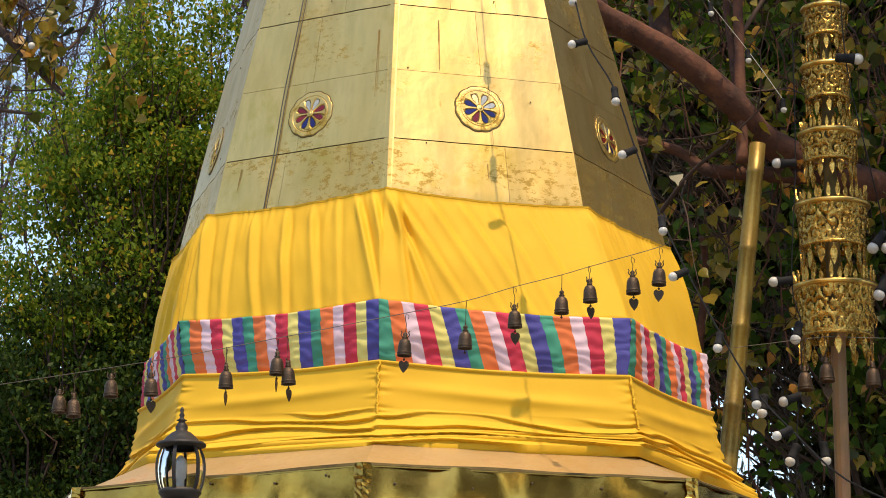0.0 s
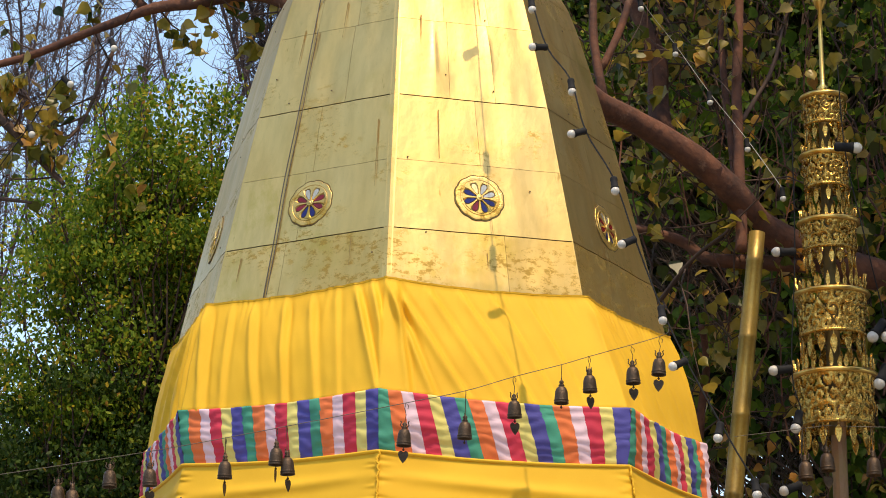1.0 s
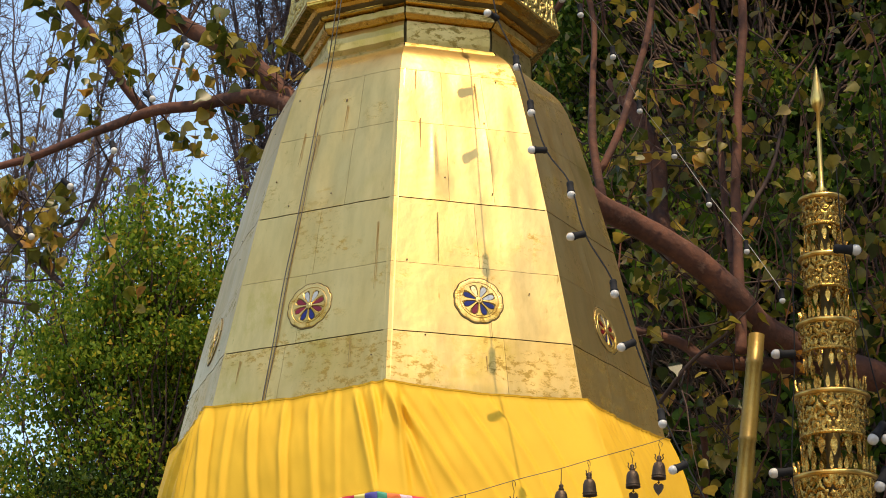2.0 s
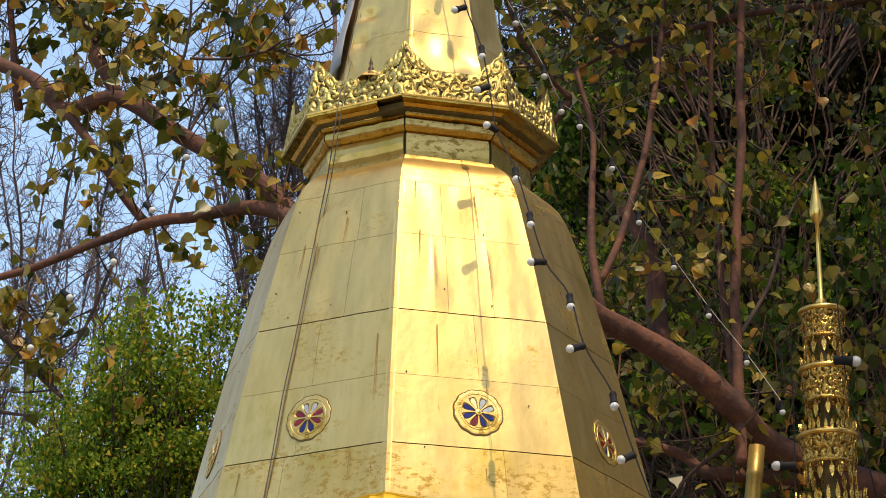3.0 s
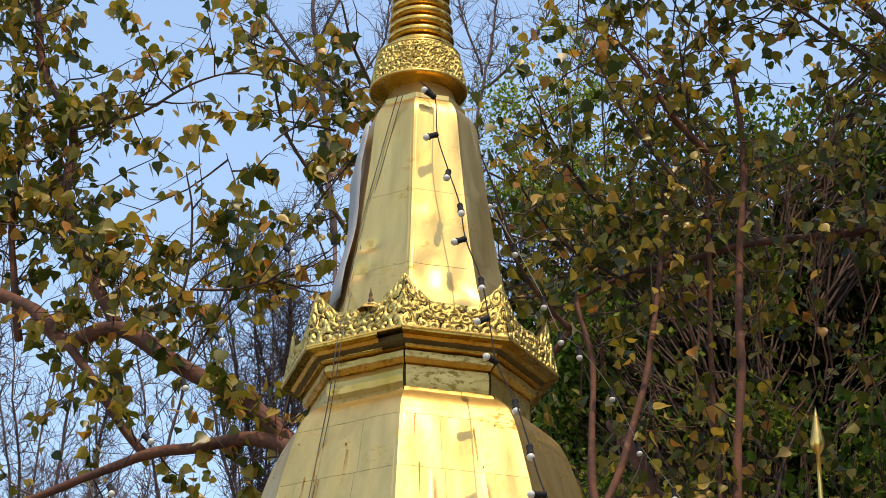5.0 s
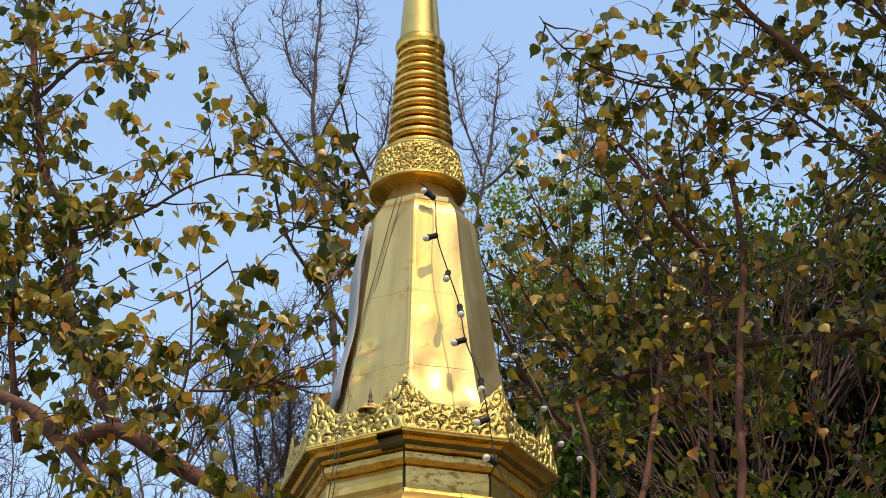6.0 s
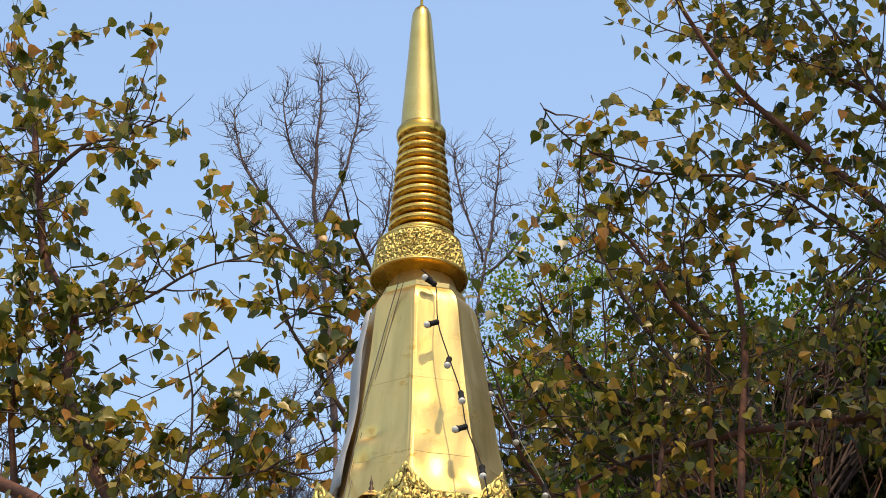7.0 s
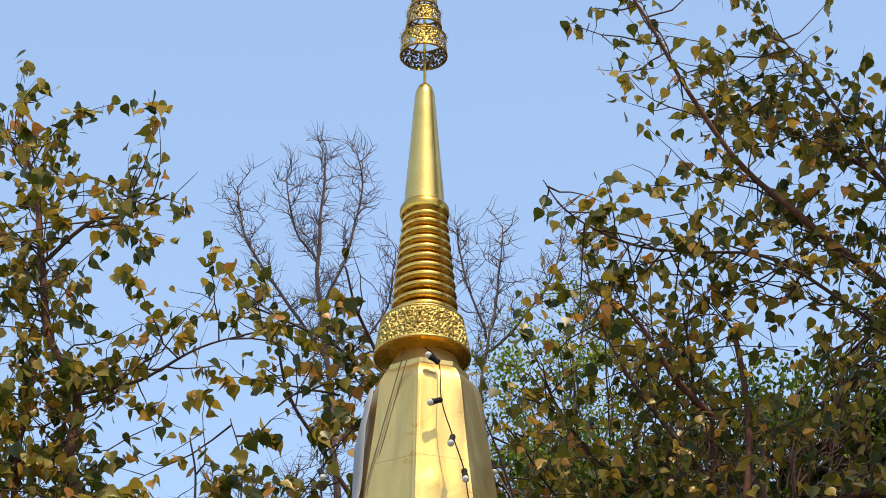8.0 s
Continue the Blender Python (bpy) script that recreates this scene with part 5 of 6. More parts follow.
# ---- small-leaved green tree behind the stupa's left ----
def clump_tree(name, label, clumps, n_leaves, size, mat, base, bark, seed, shape=OVAL, up=0.7, thick=0.16):
    g = np.random.default_rng(seed)
    r = random.Random(seed)
    tree = thing(name, label, "tree")
    vol = np.array([c[3] * c[4] * c[5] for c in clumps])
    which = g.choice(len(clumps), n_leaves, p=vol / vol.sum())
    c = np.array(clumps)[which]
    d = g.normal(size=(n_leaves, 3))
    d /= np.linalg.norm(d, axis=1, keepdims=True)
    rad = g.random((n_leaves, 1)) ** 0.45
    p = c[:, :3] + d * c[:, 3:6] * rad
    # leaves gather on sprays: pull each towards its nearest spray centre
    m = max(40, n_leaves // (22 if size[1] > 0.06 else 130))
    cen = p[g.choice(n_leaves, m, replace=False)]
    own = g.integers(0, m, n_leaves)
    p = cen[own] + g.normal(size=(n_leaves, 3)) * np.array([0.115, 0.11, 0.080]) * (max(size[1], 0.05) / 0.06) * g.uniform(0.6, 1.25, (m, 1))[own]
    way = g.normal(size=(n_leaves, 3)) * 0.7 + np.array([0, -0.15, up])
    crown = leaf_mesh("crown", p, way, g.uniform(size[0], size[1], n_leaves), shape, mat, tree, seed)
    crown["kind"] = "stuff"
    bm = bmesh.new()
    tip = np.array(clumps)[np.argmax(vol), :3]
    tube(bm, smooth_line([(base[0], base[1], -0.1), (base[0] * 0.7 + tip[0] * 0.3, base[1] * 0.7 + tip[1] * 0.3, tip[2] * 0.45), tuple(tip)], 6), [thick * (1 - 0.06 * k) for k in range(13)], 8)
    part("trunk", bm, bark, tree, smooth=True)
    bm = bmesh.new()
    for k in range(0, m, 2):
        e = Vector(cen[k])
        root = Vector((base[0] * 0.5 + tip[0] * 0.5, tip[1], max(0.8, e.z - r.uniform(0.6, 2.0))))
        s = root.lerp(e, 0.45)
        mid = s.lerp(e, 0.5) + Vector((r.gauss(0, 0.08), r.gauss(0, 0.08), r.gauss(0, 0.08)))
        tube(bm, [s, mid, e], [0.012, 0.008, 0.003], 4, False)
    part("branchwork", bm, bark, tree, smooth=True)["kind"] = "stuff"
    return tree


clump_tree("green_tree", "dense small-leaved green tree with a few yellow leaves", [
    (-1.62, 15.2, 6.3, 0.42, 0.6, 0.85), (-1.95, 15.2, 6.4, 0.3, 0.5, 0.5), (-1.3, 15.2, 5.8, 0.36, 0.6, 0.6), (-2.35, 15.2, 5.9, 0.34, 0.5, 0.5), (-2.0, 15.2, 5.8, 0.45, 0.6, 0.5), (-1.35, 15.2, 5.2, 0.42, 0.7, 0.6),
    (-2.0, 15.3, 5.1, 0.5, 0.7, 0.6), (-2.75, 15.5, 5.2, 0.22, 0.4, 0.25), (-2.5, 15.3, 5.0, 0.32, 0.5, 0.4)],
    56000, (0.024, 0.045), LEAF_GREEN, (-2.0, 15.4), BARK_GREY, 21)
# Lower clumps of the green tree, their shade painted as darker leaves.
clump_tree("shade_tree", "low part of the green tree, its leaves coloured darker for shade", [
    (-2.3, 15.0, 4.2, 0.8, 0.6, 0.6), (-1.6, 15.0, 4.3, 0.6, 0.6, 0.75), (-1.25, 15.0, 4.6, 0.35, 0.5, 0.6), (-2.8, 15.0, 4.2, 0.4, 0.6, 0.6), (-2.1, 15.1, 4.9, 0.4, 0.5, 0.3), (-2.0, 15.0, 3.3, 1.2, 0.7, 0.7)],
    56000, (0.026, 0.048), LEAF_GREEN_SHADED, (-2.6, 15.0), BARK_GREY, 28)
rc = random.Random(4)
high = []
for k in range(48):
    x = rc.uniform(0.8, 3.3)
    high.append((x, rc.uniform(15.2, 15.8), rc.uniform(6.4, 9.45 + 0.45 * (x - 0.9)), rc.uniform(0.18, 0.40), 0.35, rc.uniform(0.16, 0.36)))
clump_tree("green_tree", "tall small-leaved green tree catching the sun", high, 38000, (0.034, 0.064), LEAF_MID, (3.1, 15.6), BARK_GREY, 24, thick=0.035)
clump_tree("green_tree", "thin feathery green tree behind the spire", [
    (0.5, 17.2, 11.0, 0.35, 0.4, 0.6), (0.95, 17.2, 11.2, 0.4, 0.4, 0.6), (0.6, 17.2, 10.3, 0.4, 0.4, 0.5), (1.2, 17.2, 10.6, 0.4, 0.4, 0.6)],
    6000, (0.02, 0.045), LEAF_GREEN, (1.2, 17.3), TWIG_PALE, 25, thick=0.03)
# Both trees behind the poles get their shade from the leaf colour.
clump_tree("shade_tree", "tall tree behind the poles, its leaves coloured dark for deep shade", [
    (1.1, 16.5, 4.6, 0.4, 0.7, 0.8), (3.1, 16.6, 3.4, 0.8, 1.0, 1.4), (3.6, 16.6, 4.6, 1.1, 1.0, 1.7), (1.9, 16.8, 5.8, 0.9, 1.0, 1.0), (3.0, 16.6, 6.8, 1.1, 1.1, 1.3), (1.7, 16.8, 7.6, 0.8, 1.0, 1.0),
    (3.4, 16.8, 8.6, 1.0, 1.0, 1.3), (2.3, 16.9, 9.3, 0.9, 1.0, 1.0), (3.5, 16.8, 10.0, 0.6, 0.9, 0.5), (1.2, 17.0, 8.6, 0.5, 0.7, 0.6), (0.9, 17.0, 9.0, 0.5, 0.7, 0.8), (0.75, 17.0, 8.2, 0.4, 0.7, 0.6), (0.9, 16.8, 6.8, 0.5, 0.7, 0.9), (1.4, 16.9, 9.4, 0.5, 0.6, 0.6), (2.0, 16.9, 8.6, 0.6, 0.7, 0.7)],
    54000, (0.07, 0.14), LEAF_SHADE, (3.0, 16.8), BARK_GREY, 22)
clump_tree("shade_tree", "tall backing tree, its leaves coloured dark as shade in the gaps", [
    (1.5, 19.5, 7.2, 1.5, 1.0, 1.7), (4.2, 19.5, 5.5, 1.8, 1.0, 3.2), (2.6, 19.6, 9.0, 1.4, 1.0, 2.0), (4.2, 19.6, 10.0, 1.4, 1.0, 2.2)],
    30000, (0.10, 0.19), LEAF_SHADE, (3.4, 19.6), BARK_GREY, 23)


# Bush added to close sky gaps, coloured dark in place of shade.
clump_tree("shade_tree", "added bush coloured dark as shade behind the green tree", [
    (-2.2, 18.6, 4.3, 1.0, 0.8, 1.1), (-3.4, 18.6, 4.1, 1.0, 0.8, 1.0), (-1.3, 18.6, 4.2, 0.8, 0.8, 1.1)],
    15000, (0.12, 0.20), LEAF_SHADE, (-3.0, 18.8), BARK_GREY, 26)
clump_tree("green_bush", "leafy green bush behind the poles", [
    (1.3, 14.6, 5.0, 0.5, 0.3, 0.7), (1.95, 14.6, 4.25, 0.22, 0.3, 0.4), (2.4, 14.6, 5.4, 0.5, 0.3, 1.0), (2.7, 14.6, 4.2, 0.3, 0.3, 0.8), (1.7, 14.6, 6.3, 0.7, 0.3, 0.5), (2.5, 14.6, 7.2, 0.5, 0.3, 0.7)],
    3000, (0.05, 0.10), LEAF_MID, (3.0, 14.8), BARK_GREY, 27, HEART, -0.4, thick=0.03)


# ---- leafless trees behind ----
def bare_tree(name, label, limbs, base, seed, mat, reach=0.38):
    tree = thing(name, label, "tree")
    r = random.Random(seed)
    for limb in limbs:
        limb_mesh("limb", limb, mat, tree, 6, 5, 0.03)
    bm = bmesh.new()
    tube(bm, smooth_line([(base[0], base[1], -0.1), (base[0] + 0.1, base[1], base[2] * 0.5), base], 5), [0.055 - 0.004 * k for k in range(11)], 8)
    part("trunk", bm, mat, tree, smooth=True)
    first = twigs_from(limbs, 18, reach * 0.25, reach * 0.75, r, 0.9, None, (15.0, 21.0))
    second = []
    for tw in first:
        for _ in range(8):
            p = tw[r.randint(1, 5)].copy()
            d = Vector((r.gauss(0, 0.8), r.gauss(0, 0.5), r.gauss(0.8, 0.6))).normalized()
            line = [p]
            for k in range(3):
                d = (d + Vector((r.gauss(0, 0.25), r.gauss(0, 0.2), r.gauss(0.05, 0.25)))).normalized()
                line.append(line[-1] + d * r.uniform(0.025, 0.085))
            second.append(line)
    twig_mesh("twig_spray", first, 0.0045, mat, tree)["kind"] = "stuff"
    twig_mesh("fine_twig_spray", second, 0.0030, mat, tree, sides=3)["kind"] = "stuff"
    return tree


bare_tree("bare_tree", "leafless grey tree with fine upright twigs", BARE_LIMBS[:4] + BARE_LIMBS[8:], (-0.78, 17.0, 9.8), 31, TWIG_PALE)
bare_tree("bare_tree", "thin leafless tree behind the spire", BARE_LIMBS[4:8], (0.28, 17.0, 9.8), 32, TWIG_PALE)
r3 = random.Random(5)
scrub = []
for k in range(46):
    x0, z0 = r3.uniform(-3.6, -0.4), r3.uniform(4.5, 8.6)
    lean = r3.uniform(-0.5, 0.5)
    scrub.append(([(x0, 18.5, z0), (x0 + lean * 0.4, 18.5, z0 + 0.6), (x0 + lean * 0.7, 18.4, z0 + 1.2), (x0 + lean, 18.4, z0 + 1.9)], 0.016, 0.005))
for k in range(18):
    x0, z0 = r3.uniform(-3.6, -1.0), r3.uniform(5.0, 6.6)
    lean = r3.uniform(-0.5, 0.5)
    scrub.append(([(x0, 17.8, z0), (x0 + lean * 0.4, 17.8, z0 + 0.6), (x0 + lean * 0.7, 17.7, z0 + 1.2), (x0 + lean, 17.7, z0 + 1.9)], 0.014, 0.005))
for k in range(26):
    x0, z0 = r3.uniform(-1.5, -0.2), r3.uniform(6.4, 9.0)
    lean = r3.uniform(-0.4, 0.4)
    scrub.append(([(x0, 18.2, z0), (x0 + lean * 0.4, 18.2, z0 + 0.6), (x0 + lean * 0.7, 18.1, z0 + 1.1), (x0 + lean, 18.1, z0 + 1.7)], 0.012, 0.004))
for k in range(12):
    x0, z0 = r3.uniform(0.1, 1.3), r3.uniform(8.0, 9.8)
    lean = r3.uniform(-0.4, 0.4)
    scrub.append(([(x0, 18.2, z0), (x0 + lean * 0.4, 18.2, z0 + 0.6), (x0 + lean * 0.7, 18.1, z0 + 1.1), (x0 + lean, 18.1, z0 + 1.6)], 0.012, 0.004))
bare_tree("bare_tree", "leafless scrub tree with a haze of grey twigs", scrub, (-2.0, 18.5, 4.0), 33, TWIG_PALE, 0.6)
scrub = []
for k in range(12):
    x0, z0 = r3.uniform(1.5, 3.3), r3.uniform(3.0, 4.4)
    lean = r3.uniform(-0.5, 0.5)
    scrub.append(([(x0, 17.6, z0), (x0 + lean * 0.4, 17.6, z0 + 0.5), (x0 + lean * 0.7, 17.6, z0 + 0.9), (x0 + lean, 17.6, z0 + 1.3)], 0.014, 0.005))
for k in range(8):
    x0, z0 = r3.uniform(0.9, 3.2), r3.uniform(3.0, 5.4)
    lean = r3.uniform(-0.5, 0.5)
    scrub.append(([(x0, 15.2, z0), (x0 + lean * 0.4, 15.2, z0 + 0.6), (x0 + lean * 0.7, 15.2, z0 + 1.2), (x0 + lean, 15.2, z0 + 1.9)], 0.014, 0.005))
bare_tree("bare_tree", "leafless thicket of grey twigs in the shade", scrub, (2.0, 15.2, 3.6), 34, TWIG_GREY, 0.5)


# ---- unseen trees added round the yard to block sky and darken reflections ----
def yard_tree(x, y, h, w, seed):
    g = np.random.default_rng(seed)
    cl = [(x + g.uniform(-0.5, 0.5) * w, y + g.uniform(-0.5, 0.5) * w, h * q, w * g.uniform(0.5, 0.75), w * g.uniform(0.5, 0.75), h * 0.16) for q in (0.35, 0.5, 0.62, 0.75, 0.86, 0.55, 0.7)]
    clump_tree("yard_tree", "unseen leafy tree added to block sky light and darken reflections", cl, 5000, (0.22, 0.4), LEAF_SHADE, (x, y), BARK_GREY, seed)


# Out-of-view crown added to shade the foliage and umbrella at the right.
clump_tree("yard_tree", "unseen tree added so its crown shades the right-hand foliage", [
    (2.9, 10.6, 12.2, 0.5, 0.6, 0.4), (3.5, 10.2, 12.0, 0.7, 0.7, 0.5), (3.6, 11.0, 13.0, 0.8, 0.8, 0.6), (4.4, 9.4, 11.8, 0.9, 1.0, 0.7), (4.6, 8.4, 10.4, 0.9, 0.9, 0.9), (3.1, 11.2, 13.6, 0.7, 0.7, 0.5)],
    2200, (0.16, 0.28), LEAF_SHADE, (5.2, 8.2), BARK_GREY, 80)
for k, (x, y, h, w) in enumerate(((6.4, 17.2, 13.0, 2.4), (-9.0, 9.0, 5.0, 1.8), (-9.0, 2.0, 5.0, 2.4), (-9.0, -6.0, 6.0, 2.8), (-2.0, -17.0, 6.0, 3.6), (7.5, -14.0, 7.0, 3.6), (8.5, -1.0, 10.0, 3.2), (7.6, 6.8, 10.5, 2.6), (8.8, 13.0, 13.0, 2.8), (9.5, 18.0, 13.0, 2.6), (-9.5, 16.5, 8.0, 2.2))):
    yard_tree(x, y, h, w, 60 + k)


# ---- bells on their wire ----
WIRE = [(-1.529, 8.200, 3.176), (-0.939, 8.200, 3.270), (-0.499, 8.200, 3.354), (-0.124, 8.200, 3.430), (0.072, 8.200, 3.471), (0.233, 8.200, 3.519), (0.385, 8.200, 3.559), (0.477, 8.200, 3.587), (0.706, 8.200, 3.654), (0.775, 8.640, 3.790)]
bm = bmesh.new()
tube(bm, smooth_line(WIRE, 4), 0.0013, 5)
tagged(part("bell_wire", bm, STEEL_WIRE), "thin wire strung past the stupa with bells on it", "wire")


def make_bell():
    bell = thing("temple_bell", "small dark bronze temple bell on a hook", "bell", "bells along the wire")
    bm = bmesh.new()
    lathe(bm, [(0.004, 0.036), (0.012, 0.034), (0.020, 0.028), (0.0255, 0.014), (0.0275, -0.006), (0.0285, -0.026), (0.0305, -0.034), (0.0300, -0.037), (0.026, -0.035), (0.024, 0.0), (0.012, 0.026)], sides=20, cap_a=True)
    part("body", bm, BRONZE, bell, smooth=True)
    bm = bmesh.new()
    lathe(bm, [(0.0295, -0.027), (0.0312, -0.024), (0.0295, -0.021)], sides=20)
    part("band", bm, BRONZE, bell, smooth=True)
    bm = bmesh.new()
    lathe(bm, [(0.010, 0.034), (0.013, 0.040), (0.007, 0.046), (0.011, 0.054), (0.004, 0.062)], sides=12, cap_b=True)
    part("finial", bm, BRONZE, bell, smooth=True)
    for sx in (-1, 1):
        bm = bmesh.new()
        tube(bm, smooth_line([(sx * 0.006, 0, 0.04), (sx * 0.017, 0, 0.05), (sx * 0.014, 0, 0.062), (sx * 0.018, 0, 0.068)], 3), 0.0025, 5)
        part("ear", bm, BRONZE, bell)
    return bell


def heart_plate(bm):
    out = [(0, 0.012), (0.010, 0.019), (0.020, 0.012), (0.021, 0.0), (0.013, -0.018), (0, -0.034), (-0.013, -0.018), (-0.021, 0.0), (-0.020, 0.012), (-0.010, 0.019)]
    a = [bm.verts.new((x, -0.0015, z)) for x, z in out]
    b = [bm.verts.new((x, 0.0015, z)) for x, z in out]
    bm.faces.new(a)
    bm.faces.new(b[::-1])
    for k in range(10):
        n = (k + 1) % 10
        bm.faces.new((a[n], a[k], b[k], b[n]))


bell_source = make_bell()
bell_parts = [o for o in bell_source.children]
r4 = random.Random(9)
SPOTS = [(-1.228, 8.200, 3.130, 0.4, 0), (-1.182, 8.200, 3.117, 1.2, 0), (-1.064, 8.200, 3.181, 0.2, 0), (-0.936, 8.200, 3.186, 0.5, 1), (-0.696, 8.200, 3.211, 1.4, 1), (-0.533, 8.200, 3.255, 1.35, 1), (-0.496, 8.200, 3.224, 1.25, 1),
         (-0.123, 8.200, 3.318, 0.1, 1), (0.072, 8.200, 3.342, 1.5, 0), (0.232, 8.200, 3.412, 0.5, 1), (0.384, 8.200, 3.459, 1.5, 0), (0.476, 8.200, 3.497, 0.8, 1), (0.616, 8.200, 3.525, 0.25, 1), (0.701, 8.200, 3.554, -0.15, 1),
         (1.604, 11.300, 3.818, 0.3, 1), (1.700, 11.300, 3.857, 0.2, 1), (1.905, 11.300, 3.837, 0.9, 0)]
for k, (x, y, z, turn, plate_on) in enumerate(SPOTS):
    m = pose(x, y, z, r4.uniform(-3, 3), r4.uniform(-3, 3), math.degrees(turn)) @ Matrix.Scale(0.79 if k < 14 else 1.15, 4)
    if k == 0:
        bell = bell_source
        bell.matrix_basis = m
    else:
        bell = thing("temple_bell", "small dark bronze temple bell on a hook" if plate_on else "small dark bronze temple bell without its heart plate", "bell", "bells along the wire")
        bell.matrix_basis = m
        for o in bell_parts:
            c = new(o.name.split(".")[0], o.data)
            c.parent = bell
    top = curve_at([(p[0], p[2]) for p in smooth_line(WIRE, 4)], x) if k < 14 else 4.02
    drop = max(0.02, (top - z) / (0.79 if k < 14 else 1.15) - 0.064)
    bm = bmesh.new()
    tube(bm, [(0, 0, 0.062), (0.004, 0, 0.062 + drop * 0.4), (-0.003, 0, 0.062 + drop * 0.75), (0.0, 0, 0.065 + drop), (0.012, 0, 0.054 + drop), (0.010, 0, 0.040 + drop)], 0.0016, 5)
    part("hook", bm, BRONZE, bell)
    bm = bmesh.new()
    tube(bm, [(0, 0, 0.0), (0, 0, -0.055)], 0.002, 5)
    lathe(bm, [(0.002, -0.058), (0.006, -0.052), (0.002, -0.046)], sides=8)
    part("clapper", bm, BRONZE, bell)
    if plate_on:
        bm = bmesh.new()
        heart_plate(bm)
        hp = part("heart_plate", bm, BRONZE, bell, "thin heart-shaped bronze plate")
        hp.matrix_basis = pose(0, 0, -0.074, 0, 0, r4.uniform(-12, 12))
bm = bmesh.new()
tube(bm, [(1.3, 11.35, 3.98), (1.7, 11.3, 4.02), (2.1, 11.3, 4.01)], 0.0015, 5)
tagged(part("bell_wire", bm, STEEL_WIRE), "thin wire with bells beside the umbrella pole", "wire")

# ---- festoon lights ----
DOWN, LEFT, SIDE = (0.06, -0.35, -0.9), (-0.8, -0.35, -0.42), (0.95, -0.2, 0.1)


def festoon(label, line, bulbs, size=1.0, steps=4, flex=0.003):
    """A cable with sockets hung from it: place on the cable, way of the bulb."""
    st = thing("string_light", label, "string light", "festoon lights")
    bm = bmesh.new()
    tube(bm, smooth_line(line, steps), flex, 6)
    if flex < 0.003:
        part("cable", bm, PALE_WIRE, st, "thin pale flex")
    else:
        part("cable", bm, BLACK_RUBBER, st, "black rubber cable")
    for p, way in bulbs:
        bm = bmesh.new()
        lathe(bm, [(0.010, 0.004), (0.017, 0.0), (0.0185, -0.012), (0.0165, -0.018), (0.0175, -0.052), (0.0215, -0.060), (0.0205, -0.066), (0.012, -0.066)], sides=12, cap_a=True)
        so = part("socket", bm, BLACK_RUBBER, st, "black lamp socket", True)
        d = Vector(way).normalized()
        so.matrix_basis = Matrix.Translation(p) @ (-d).to_track_quat("Z", "Y").to_matrix().to_4x4() @ Matrix.Scale(size, 4)
        bm = bmesh.new()
        bmesh.ops.create_uvsphere(bm, u_segments=14, v_segments=9, radius=0.0212, matrix=Matrix.Translation((0, 0, -0.077)))
        part("bulb", bm, BULB_WHITE, so, "round white bulb", True)
    return st


A = [(-0.035, 10.345, 7.350), (-0.024, 10.270, 7.121), (0.027, 10.200, 6.901), (0.076, 10.150, 6.710), (0.100, 10.100, 6.522), (0.163, 9.940, 6.259), (0.193, 9.830, 6.028), (0.221, 9.720, 5.783), (0.288, 9.510, 5.531), (0.337, 9.350, 5.278), (0.392, 9.240, 5.038), (0.472, 9.080, 4.850), (0.518, 8.970, 4.615), (0.609, 8.850, 4.397), (0.676, 8.780, 4.151), (0.755, 8.700, 3.884), (0.829, 8.600, 3.669), (0.928, 8.500, 3.431), (1.024, 8.400, 3.221), (1.127, 8.300, 3.071), (1.288, 8.200, 2.889)]
AW = [(-0.75, -0.3, 0.45), LEFT, (-0.15, -0.5, -0.8), (0.1, -0.4, -0.9), LEFT, DOWN, LEFT, (-0.6, -0.6, 0.1), DOWN, DOWN, (-0.9, -0.3, -0.1), DOWN, (-0.85, -0.3, -0.3), DOWN, LEFT, DOWN, LEFT, (-0.2, -0.3, -0.9), DOWN, LEFT]
festoon("black festoon string with white bulbs running down the stupa", [(-0.10, 10.38, 7.45)] + A + [(1.6, 8.2, 2.75)], list(zip(A, AW)), 0.76)
B = [(0.105, 10.45, 7.37), (0.211, 10.6, 6.977), (0.328, 10.7, 6.783), (0.46, 10.8, 6.565), (0.54, 10.9, 6.434), (0.64, 11.2, 6.488), (0.809, 11.5, 6.40), (0.955, 11.8, 6.24), (1.136, 12.0, 6.08), (1.299, 12.0, 5.83), (1.475, 12.0, 5.59), (1.625, 11.9, 5.31)]
festoon("thin festoon string with white bulbs slung from spire to trees", B, [(p, (0.05, -0.1, -1)) for p in B[1:]], 0.72, 4, 0.0017)
L = [(-0.631, 11.6, 7.43), (-0.779, 11.6, 7.195), (-0.952, 11.6, 6.934), (-1.11, 11.6, 6.722), (-1.251, 11.6, 6.483), (-1.428, 11.6, 6.199), (-1.576, 11.6, 5.945), (-1.799, 11.6, 5.755), (-1.945, 11.6, 5.515), (-2.163, 11.6, 5.181)]
festoon("festoon string with white bulbs hung along the bodhi limbs", [(-0.40, 11.5, 7.7)] + L, [(p, (0.6 if k % 2 else 0.2, -0.3, -0.6)) for k, p in enumerate(L)], 0.8)
P1 = [(1.66, 11.75, 5.6), (1.655, 11.75, 4.96), (1.62, 11.75, 4.38), (1.66, 11.75, 4.16), (1.64, 11.75, 3.85), (1.62, 11.75, 3.62), (1.60, 11.75, 3.0)]
